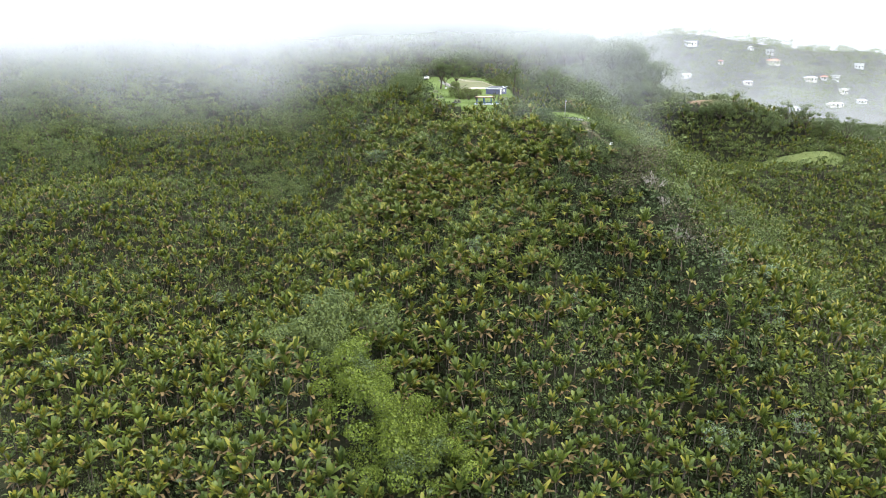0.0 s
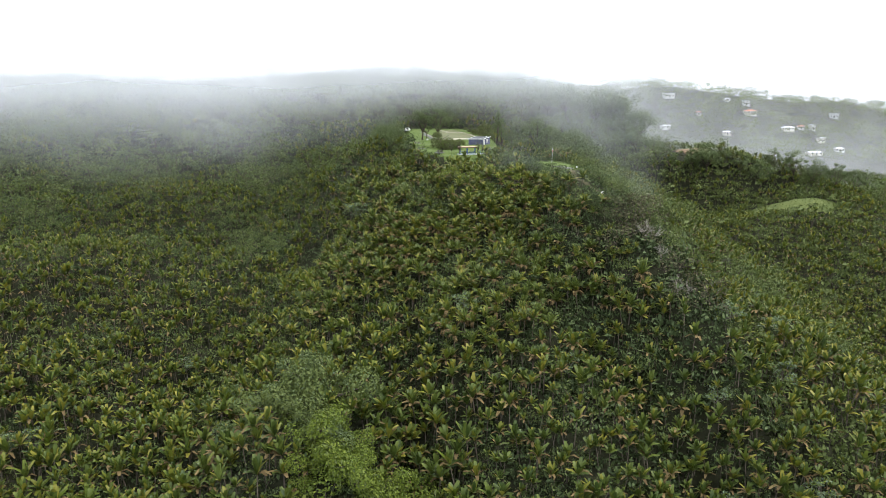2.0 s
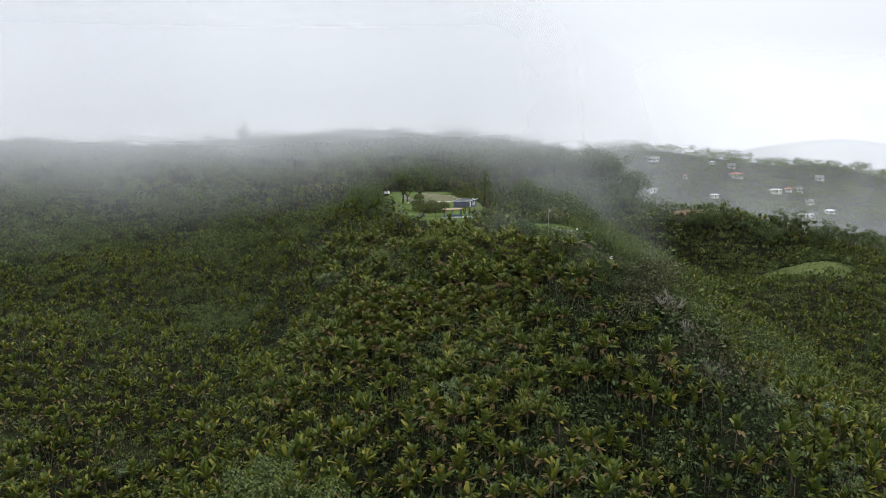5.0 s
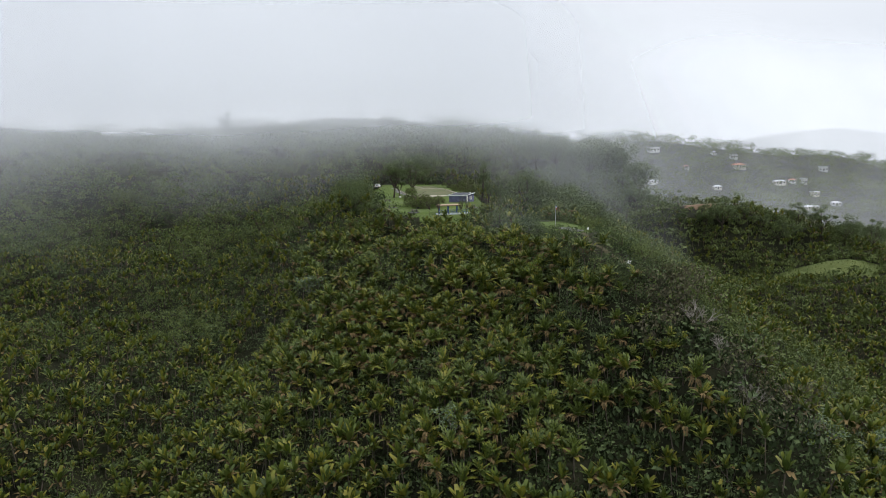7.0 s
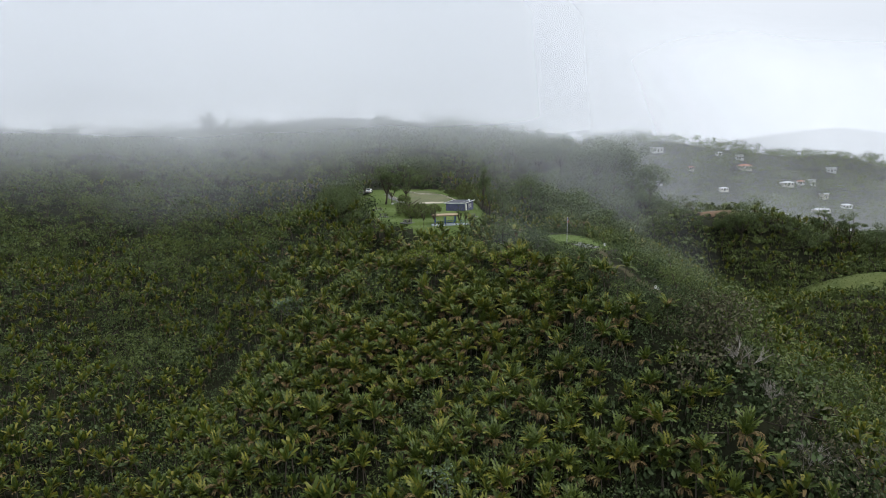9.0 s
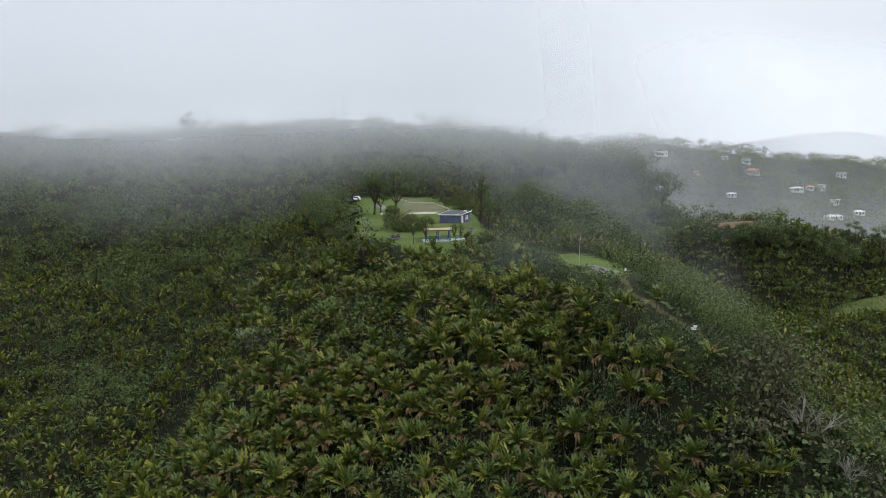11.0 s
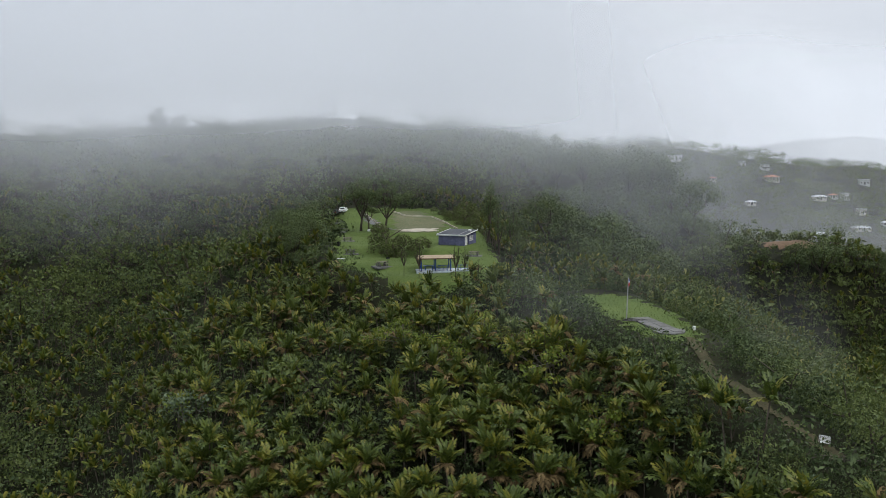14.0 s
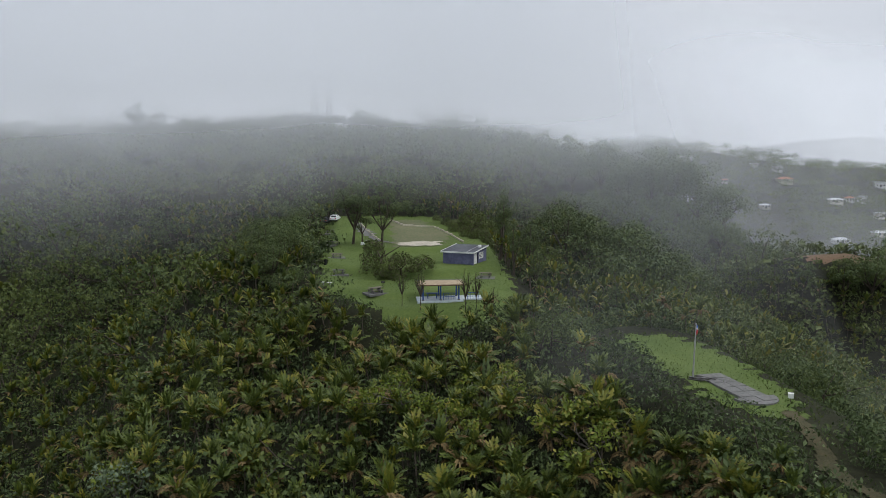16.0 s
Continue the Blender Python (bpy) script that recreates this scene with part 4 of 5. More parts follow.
for i, (x, y, sz) in enumerate(((24, 300, 0.8), (26, 306, 0.9), (22, 309, 0.7), (27, 296, 0.6), (25, 314, 0.8), (19, 318, 0.6))):
    tree("hedge_bush", BUSH[i % 2], x, y, sz, i * 60, "rounded dark green bush beyond the yard kerb", "bush", "bushes behind the yard", crown="foliage")
PALE_TREE = [tree_meshes(600 + i, 4.6, 2.6, 0.35, 700, 0.17, [M_PALE, M_VINE, M_GREYBARK], 6, 0.3, 0.45) for i in range(3)]
BRIGHT_TREE = [tree_meshes(620 + i, 5.0, 3.0, 0.35, 1000, 0.16, [M_VINE, M_LIME, M_GREYBARK], 6, 0.34, 0.5) for i in range(2)]
for i, (x, y) in enumerate(((28, 145.5), (-20.6, 221.5), (54.9, 138), (71, 144.5), (52.6, 122), (-23, 115), (-82, 151), (69, 167), (-49, 119), (67.5, 122), (-87, 149), (-21, 224), (62, 152), (76, 158), (-60, 180), (-33, 160), (8, 165), (80, 180))):
    tree("silvery_tree", PALE_TREE[i % 3], x, y, 1.3 + 0.2 * math.sin(i * 2.1), i * 67, "small open tree with pale silvery leaves among palms", "tree", "pale trees among the palms")
for i, (x, y) in enumerate(((17.5, 213), (24.5, 206.5), (8.8, 217), (12.5, 212), (28, 193))):
    tree("bright_tree", BRIGHT_TREE[i % 2], x, y, 1.2 + 0.15 * math.sin(i * 1.7), i * 77, "small tree with bright green leaves above the palms", "tree", "bright trees among the palms")


def bare_tree(seed, height):
    r = np.random.default_rng(seed)
    wood = []

    def grow(p, d, length, rad, depth):
        q = p + d * length
        wood.append((*tube(p, q, rad, rad * 0.65, 5), 0))
        if depth:
            for _ in range(3 if depth > 1 else 2):
                e = d + r.normal(0, 0.27, 3)
                e[2] = abs(e[2]) * 0.9
                grow(q, e / np.linalg.norm(e), length * r.uniform(0.55, 0.85), rad * 0.6, depth - 1)

    for _ in range(3):
        d = np.array([r.normal(0, 0.2), r.normal(0, 0.2), 1.0])
        grow(np.array([0, 0, -0.4]), d / np.linalg.norm(d), height * 0.36, height * 0.024, 4)
    V, F, K = merge(wood)
    return mesh_from("bare_wood", V, F, [M_DEADWOOD], smooth=True)


DEAD = [(bare_tree(640 + i, 6.5), None) for i in range(2)]
tree("dead_tree", DEAD[0], 50.0, 167.8, 0.95, 0, "bare bleached dead tree on the scrubby ridge side", "dead tree")
for i, (x, y, s) in enumerate(((54.2, 158.6, 0.65), (55.4, 157.4, 0.55), (53.0, 157.0, 0.6), (51.5, 163, 0.6))):
    tree("dead_shrub", DEAD[i % 2], x, y, s, i * 80, "grey leafless shrub on the steep ridge side", "dead shrub", "dead shrubs on the ridge")


# ---- built things: patterns ----
M_CONCRETE = surface("weathered_concrete", (0.075, 0.075, 0.074), (0.19, 0.186, 0.178), 0.85, 0.3, 2.5, 0.3, 12.0)
M_WET = surface("wet_pale_floor", (0.36, 0.42, 0.46), (0.62, 0.68, 0.72), 0.25, 0.5, 1.5)
M_BLUE = surface("blue_painted_post", (0.012, 0.045, 0.20), (0.03, 0.085, 0.30), 0.5, 0.3, 2)
M_WALL = surface("faded_blue_violet_paint", (0.062, 0.065, 0.125), (0.170, 0.176, 0.285), 0.8, 0.5, 1.6, 0.2, 9.0)
M_WHITE = surface("white_paint", (0.55, 0.56, 0.56), (0.80, 0.80, 0.79), 0.6, 0.4, 2)
M_ROOF = surface("dark_bitumen_roof", (0.040, 0.044, 0.055), (0.105, 0.110, 0.125), 0.7, 0.5, 2.0, 0.3, 8.0)
M_TAN = surface("tan_roof_board", (0.26, 0.19, 0.12), (0.46, 0.36, 0.25), 0.75, 0.4, 2.0, 0.2, 8.0)
M_PLANK = surface("grey_weathered_plank", (0.065, 0.055, 0.046), (0.19, 0.165, 0.135), 0.85, 0.25, 1.2, 0.3, 12.0)
M_DARKPLANK = surface("dark_wet_plank", (0.022, 0.022, 0.025), (0.075, 0.068, 0.062), 0.6, 0.25, 1.2, 0.3, 12.0)
M_METAL = surface("galvanised_metal", (0.28, 0.28, 0.28), (0.50, 0.50, 0.49), 0.5, 0.3, 2, metal=0.6)
M_BLACK = surface("black_opening", (0.008, 0.008, 0.010), (0.020, 0.020, 0.022), 0.6, 0.5, 2)
M_RED = surface("red_cloth", (0.35, 0.03, 0.03), (0.55, 0.06, 0.05), 0.8, 0.2, 1)
M_SKYBLUE = surface("blue_cloth", (0.03, 0.10, 0.40), (0.06, 0.20, 0.60), 0.8, 0.2, 1)
M_TERRACOTTA = surface("terracotta_roof", (0.26, 0.10, 0.06), (0.48, 0.22, 0.14), 0.8, 0.8, 4)
M_TIN = surface("pale_metal_roof", (0.42, 0.45, 0.48), (0.72, 0.75, 0.77), 0.45, 0.8, 4)
M_CREAM = surface("cream_house_wall", (0.46, 0.43, 0.36), (0.72, 0.69, 0.60), 0.85, 0.8, 4)
M_RUBBER = surface("black_rubber", (0.012, 0.012, 0.012), (0.03, 0.03, 0.03), 0.8, 0.2, 1)
M_CARGLASS = surface("dark_car_glass", (0.015, 0.018, 0.02), (0.04, 0.045, 0.05), 0.08, 0.5, 2)
M_LAMP = surface("lamp_lens", (0.45, 0.35, 0.30), (0.7, 0.6, 0.55), 0.2, 0.2, 1)


def box(bm, x0, x1, y0, y1, z0, z1):
    v = [bm.verts.new(c) for c in ((x0, y0, z0), (x1, y0, z0), (x1, y1, z0), (x0, y1, z0), (x0, y0, z1), (x1, y0, z1), (x1, y1, z1), (x0, y1, z1))]
    for f in ((3, 2, 1, 0), (4, 5, 6, 7), (0, 1, 5, 4), (1, 2, 6, 5), (2, 3, 7, 6), (3, 0, 4, 7)):
        bm.faces.new([v[i] for i in f])


def solid(material, *boxes, edge=0.02):
    """A mesh of boxes with softened edges."""
    bm = bmesh.new()
    for b in boxes:
        box(bm, *b)
    if edge:
        bmesh.ops.bevel(bm, geom=list(bm.edges), offset=edge, segments=1, affect="EDGES", clamp_overlap=True)
    me = bpy.data.meshes.new("solid")
    bm.to_mesh(me)
    bm.free()
    me.materials.append(material)
    return me


def poly_mesh(material, verts, faces):
    me = bpy.data.meshes.new("form")
    me.from_pydata(verts, [], faces)
    me.materials.append(material)
    me.update()
    return me


def tubes(material, *segments, sides=8):
    V, F, K = merge([(*tube(a, b, r0, r1, sides), 0) for a, b, r0, r1 in segments])
    return mesh_from("rods", V, F, [material], smooth=True)


def ground_z(x, y):
    return float(surface_z(x, y))


# ---- park: picnic tables ----
def picnic_table(x, y, turn, top_material, label):
    z = ground_z(x, y) + 0.16
    t = thing("picnic_table", pose(x, y, z, 0, 0, turn), label, "table", "picnic tables on the lawn")
    for i in range(4):
        part("tabletop_plank", solid(top_material, (-1.0, 1.0, -0.42 + 0.21 * i, -0.225 + 0.21 * i, 0.71, 0.76), edge=0.01), t)
    for s in (-1, 1):
        seat = part("seat", solid(top_material, (-1.0, 1.0, s * 0.72 - 0.15, s * 0.72 + 0.15, 0.41, 0.46), edge=0.01), t)
        part("seat_support", solid(M_CONCRETE, (-0.75, -0.60, s * 0.72 - 0.12, s * 0.72 + 0.12, -0.05, 0.41), (0.60, 0.75, s * 0.72 - 0.12, s * 0.72 + 0.12, -0.05, 0.41)), t)
    for s in (-0.68, 0.52):
        part("leg", solid(M_CONCRETE, (s, s + 0.16, -0.33, 0.33, -0.05, 0.71)), t)
    slab = new("concrete_slab", solid(M_CONCRETE, (-1.5, 1.5, -1.25, 1.25, -0.25, 0.05)))
    slab.matrix_basis = pose(x, y, z - 0.06, 0, 0, turn)
    tagged(slab, "weathered concrete slab under a picnic table", "slab", "slabs under the tables")


picnic_table(4.9, 249.6, 28, M_PLANK, "grey weathered picnic table with attached benches on the lawn")
picnic_table(-1.4, 263.6, 10, M_DARKPLANK, "dark wet picnic table with benches on the lawn")
picnic_table(-2.8, 277.3, 8, M_PLANK, "grey-brown picnic table with benches on the lawn")
picnic_table(-4.8, 295.0, 5, M_DARKPLANK, "dark picnic table with benches beneath the trees")
picnic_table(-7.2, 313.0, 5, M_DARKPLANK, "dark picnic table with benches at the far lawn")
picnic_table(22.0, 260.5, -12, M_PLANK, "grey picnic table with benches beside the shelter")

bench = thing("plank_bench", pose(-2.6, 255.8, ground_z(-2.6, 255.8) + 0.1, 0, 0, -18), "pale backless plank bench on the lawn edge", "bench")
part("seat", solid(M_WHITE, (-0.8, 0.8, -0.18, 0.18, 0.40, 0.46)), bench)
for s in (-0.6, 0.5):
    part("leg", solid(M_CONCRETE, (s, s + 0.1, -0.14, 0.14, -0.1, 0.40)), bench)

grill = thing("barbecue_grill", pose(5.9, 252.6, ground_z(5.9, 252.6) + 0.1, 0, 0, 15), "dark metal park barbecue on a post", "grill")
part("post", tubes(M_BLACK, ((0, 0, -0.2), (0, 0, 0.75), 0.05, 0.05)), grill)
part("firebox", solid(M_BLACK, (-0.26, 0.26, -0.2, 0.2, 0.75, 0.80), (-0.26, -0.23, -0.2, 0.2, 0.80, 1.0), (0.23, 0.26, -0.2, 0.2, 0.80, 1.0), (-0.23, 0.23, 0.17, 0.2, 0.80, 1.0), edge=0.006), grill)
part("grate", tubes(M_METAL, *[((-0.22 + 0.055 * i, -0.18, 0.93), (-0.22 + 0.055 * i, 0.16, 0.93), 0.008, 0.008) for i in range(9)], sides=4), grill)
bin_ = thing("litter_bin", pose(-4.0, 268.5, ground_z(-4.0, 268.5) + 0.1), "small black litter bin on the lawn", "bin")
part("drum", mesh_from("drum", *merge([(*tube((0, 0, -0.1), (0, 0, 0.8), 0.25, 0.28, 12), 0)])[:2], [M_BLACK], smooth=True), bin_)
part("rim", mesh_from("rim", *merge([(*tube((0, 0, 0.78), (0, 0, 0.84), 0.30, 0.30, 12), 0)])[:2], [M_RUBBER], smooth=True), bin_)
marker = thing("marker_stone", pose(1.1, 292.6, ground_z(1.1, 292.6) + 0.1, 0, 0, 20), "whitewashed marker stone at the foot of a tree", "stone")
part("block", solid(M_WHITE, (-0.35, 0.35, -0.25, 0.25, -0.2, 0.45), edge=0.09), marker)

# ---- park: open shelter ----
SZ = ground_z(14, 245.5) + 0.30
shelter = thing("picnic_shelter", pose(11.0, 244.6, SZ, 0, 0, 2), "open picnic shelter with blue posts and tan roof", "shelter")
part("floor_slab", solid(M_WET, (-0.3, 6.0, -0.4, 3.6, -0.6, 0.06), edge=0.03), shelter, "pale wet concrete floor")
part("floor_extension", solid(M_WET, (6.0, 9.4, 1.0, 3.4, -0.6, 0.04), edge=0.03), shelter, "pale wet concrete terrace")
for x in (0.5, 2.9, 5.4):
    for y in (0.1, 3.1):
        post = part("post", solid(M_BLUE, (x - 0.09, x + 0.09, y - 0.09, y + 0.09, 0.06, 2.05)), shelter, "blue painted post")
        part("post_base", solid(M_CONCRETE, (x - 0.16, x + 0.16, y - 0.16, y + 0.16, 0.05, 0.2)), post)
for y in (0.1, 3.1):
    part("beam", solid(M_TAN, (-0.2, 6.0, y - 0.07, y + 0.07, 2.05, 2.22)), shelter)
part("roof_panel", poly_mesh(M_TAN, [(-0.4, -0.5, 2.2), (6.3, -0.5, 2.2), (6.0, 1.6, 2.5), (-0.1, 1.6, 2.5), (-0.4, -0.5, 2.3), (6.3, -0.5, 2.3), (6.0, 1.6, 2.6), (-0.1, 1.6, 2.6)], [(3, 2, 1, 0), (4, 5, 6, 7), (0, 1, 5, 4), (1, 2, 6, 5), (2, 3, 7, 6), (3, 0, 4, 7)]), shelter, "tan boarded roof slope")
part("roof_panel", poly_mesh(M_ROOF, [(-0.1, 1.6, 2.5), (6.0, 1.6, 2.5), (6.3, 3.7, 2.2), (-0.4, 3.7, 2.2), (-0.1, 1.6, 2.6), (6.0, 1.6, 2.6), (6.3, 3.7, 2.3), (-0.4, 3.7, 2.3)], [(3, 2, 1, 0), (4, 5, 6, 7), (0, 1, 5, 4), (1, 2, 6, 5), (2, 3, 7, 6), (3, 0, 4, 7)]), shelter, "dark roof slope")
part("fascia", solid(M_EARTH, (-0.42, 6.32, -0.56, -0.5, 2.14, 2.32)), shelter, "rust-brown fascia board")
for x in (3.3, 6.6):
    rail = part("railing", tubes(M_BLUE, ((x, 0.3, 0.06), (x, 0.3, 1.0), 0.04, 0.04), ((x + 1.6, 0.3, 0.06), (x + 1.6, 0.3, 1.0), 0.04, 0.04), ((x, 0.3, 1.0), (x + 1.6, 0.3, 1.0), 0.04, 0.04), ((x, 0.3, 0.5), (x + 1.6, 0.3, 0.5), 0.03, 0.03), sides=6), shelter, "blue pipe railing")
    for i in range(6):
        part("baluster", tubes(M_BLUE, ((x + 0.23 * (i + 1), 0.3, 0.1), (x + 0.23 * (i + 1), 0.3, 1.0), 0.018, 0.018), sides=4), rail)
shelter_table = thing("shelter_table", pose(12.8, 246.2, SZ + 0.06, 0, 0, 2), "blue painted table under the shelter roof", "table")
part("tabletop", solid(M_BLUE, (-0.9, 0.9, -0.38, 0.38, 0.70, 0.76)), shelter_table)
for s in (-0.65, 0.55):
    part("leg", solid(M_BLUE, (s, s + 0.1, -0.3, 0.3, 0.0, 0.70)), shelter_table)

# ---- park: service building ----
BZ = ground_z(19, 271) + 0.05
hut = thing("service_building", pose(15.8, 269.4, BZ, 0, 0, -27), "low blue-violet service building with dark flat roof", "building")
W, D, H0, H1 = 5.5, 6.6, 2.0, 2.45
part("wall_front", solid(M_WALL, (0, W, 0, 0.18, -0.8, H0)), hut)
for i in range(6):
    part("board", solid(M_WALL, (0.05, W - 0.05, -0.03, 0.0, 0.12 + 0.31 * i, 0.41 + 0.31 * i), edge=0.01), hut)
part("wall_back", solid(M_WALL, (0, W, D - 0.18, D, -0.8, H1)), hut)
part("wall_side", poly_mesh(M_WALL, [(0, 0.18, -0.8), (0.18, 0.18, -0.8), (0.18, D - 0.18, -0.8), (0, D - 0.18, -0.8), (0, 0.18, H0), (0.18, 0.18, H0), (0.18, D - 0.18, H1), (0, D - 0.18, H1)], [(3, 2, 1, 0), (4, 5, 6, 7), (0, 1, 5, 4), (1, 2, 6, 5), (2, 3, 7, 6), (3, 0, 4, 7)]), hut)
part("wall_side", solid(M_WALL, (W - 0.18, W, 0.18, 0.5, -0.8, H0), (W - 0.18, W, 2.6, 3.0, -0.8, H0), (W - 0.18, W, 4.9, D - 0.18, -0.8, H0), (W - 0.18, W, 0.5, 2.6, 1.85, H0), (W - 0.18, W, 3.0, 4.9, -0.8, 0.75), (W - 0.18, W, 3.0, 4.9, 1.75, H0)), hut)
part("inner_floor", solid(M_CONCRETE, (0.18, W - 0.18, 0.18, D - 0.18, -0.5, 0.02), edge=0), hut)
part("door_leaf", solid(M_WHITE, (W - 0.12, W - 0.07, 0.5, 2.0, 0.05, 1.85)), hut, "white painted door")
win = part("window", solid(M_WHITE, (W - 0.16, W + 0.03, 2.95, 3.03, 0.71, 1.79), (W - 0.16, W + 0.03, 4.87, 4.95, 0.71, 1.79), (W - 0.16, W + 0.03, 3.03, 4.87, 0.71, 0.78), (W - 0.16, W + 0.03, 3.03, 4.87, 1.72, 1.79), edge=0.01), hut, "white window frame")
for i in range(4):
    part("louvre", solid(M_WHITE, (W - 0.10, W - 0.02, 3.03, 4.87, 0.83 + 0.23 * i, 0.95 + 0.23 * i), edge=0.01), win)
o = 0.3
part("roof", poly_mesh(M_ROOF, [(-o, -o, H0), (W + o, -o, H0), (W + o, D + o, H1 + 0.05), (-o, D + o, H1 + 0.05), (-o, -o, H0 + 0.16), (W + o, -o, H0 + 0.16), (W + o, D + o, H1 + 0.21), (-o, D + o, H1 + 0.21)], [(3, 2, 1, 0), (4, 5, 6, 7), (0, 1, 5, 4), (1, 2, 6, 5), (2, 3, 7, 6), (3, 0, 4, 7)]), hut, "dark flat roof")
part("fascia", solid(M_WHITE, (-o - 0.03, W + o + 0.03, -o - 0.05, -o, H0 - 0.05, H0 + 0.22)), hut, "white fascia board")
slope = (H1 + 0.05 - H0) / (D + 2 * o)
for x in (-o - 0.04, W + o):
    part("verge", poly_mesh(M_WHITE, [(x, -o, H0 + 0.02), (x + 0.04, -o, H0 + 0.02), (x + 0.04, D + o, H1 + 0.07), (x, D + o, H1 + 0.07), (x, -o, H0 + 0.24), (x + 0.04, -o, H0 + 0.24), (x + 0.04, D + o, H1 + 0.29), (x, D + o, H1 + 0.29)], [(3, 2, 1, 0), (4, 5, 6, 7), (0, 1, 5, 4), (1, 2, 6, 5), (2, 3, 7, 6), (3, 0, 4, 7)]), hut, "white verge board")
part("roof_seam", poly_mesh(M_METAL, [(W * 0.78, -o, H0 + 0.17), (W * 0.80, -o, H0 + 0.17), (W * 0.80, D + o, H1 + 0.22), (W * 0.78, D + o, H1 + 0.22), (W * 0.78, -o, H0 + 0.22), (W * 0.80, -o, H0 + 0.22), (W * 0.80, D + o, H1 + 0.27), (W * 0.78, D + o, H1 + 0.27)], [(3, 2, 1, 0), (4, 5, 6, 7), (0, 1, 5, 4), (1, 2, 6, 5), (2, 3, 7, 6), (3, 0, 4, 7)]), hut)
tank = thing("roof_tank", hut.matrix_basis @ pose(W * 0.9, D * 0.7, H0 + slope * (D * 0.7 + o) + 0.16), "white water tank lying on the roof", "tank")
part("shell", mesh_from("tank_shell", *merge([(*tube((0, 0, 0.0), (0, 0, 0.35), 0.32, 0.32, 14), 0), (*tube((0, 0, 0.35), (0, 0, 0.45), 0.32, 0.12, 14), 0)])[:2], [M_WHITE], smooth=True), tank)
part("tank_lid", mesh_from("tank_lid", *merge([(*tube((0, 0, 0.43), (0, 0, 0.5), 0.14, 0.12, 10), 0), (*tube((0, 0, 0.5), (0, 0, 0.501), 0.12, 0.001, 10), 0)])[:2], [M_BLACK]), tank)


# ---- park: timber kerbs, walk, car ----
def kerb(pts, label):
    k = thing("timber_kerb", pose(pts[0][0], pts[0][1], ground_z(*pts[0])), label, "kerb", "kerbs round the yard")
    bx, by = pts[0]
    for (x0, y0), (x1, y1) in zip(pts, pts[1:]):
        n = max(1, int(math.hypot(x1 - x0, y1 - y0) / 2.5))
        for i in range(n):
            a, b = i / n, (i + 0.97) / n
            xa, ya, xb, yb = x0 + (x1 - x0) * a, y0 + (y1 - y0) * a, x0 + (x1 - x0) * b, y0 + (y1 - y0) * b
            L = math.hypot(xb - xa, yb - ya)
            piece = part("timber", solid(M_SAND, (0, L, -0.12, 0.12, -0.1, 0.42), edge=0.02), k)
            piece.matrix_basis = pose(xa - bx, ya - by, ground_z((xa + xb) / 2, (ya + yb) / 2) - ground_z(*pts[0]), 0, 0, math.degrees(math.atan2(yb - ya, xb - xa)))


kerb([(6.3, 322.5), (9.5, 314.5), (16.7, 312), (20.0, 302), (21.5, 292)], "pale timber kerb bordering the gravel yard")
kerb([(-0.5, 318), (1.2, 310), (4.6, 298)], "pale edging along the footpath by the trees")
FOOT = [(-1.0, 318), (0.8, 310), (3.6, 299), (6.5, 294)]
patch("path_gravel", M_CONCRETE, lambda x, y: near_line(x, y, FOOT, 0.8), (-6, 12, 288, 324), 0.4, 0.21, "grey gravel footpath across the lawn", "path")


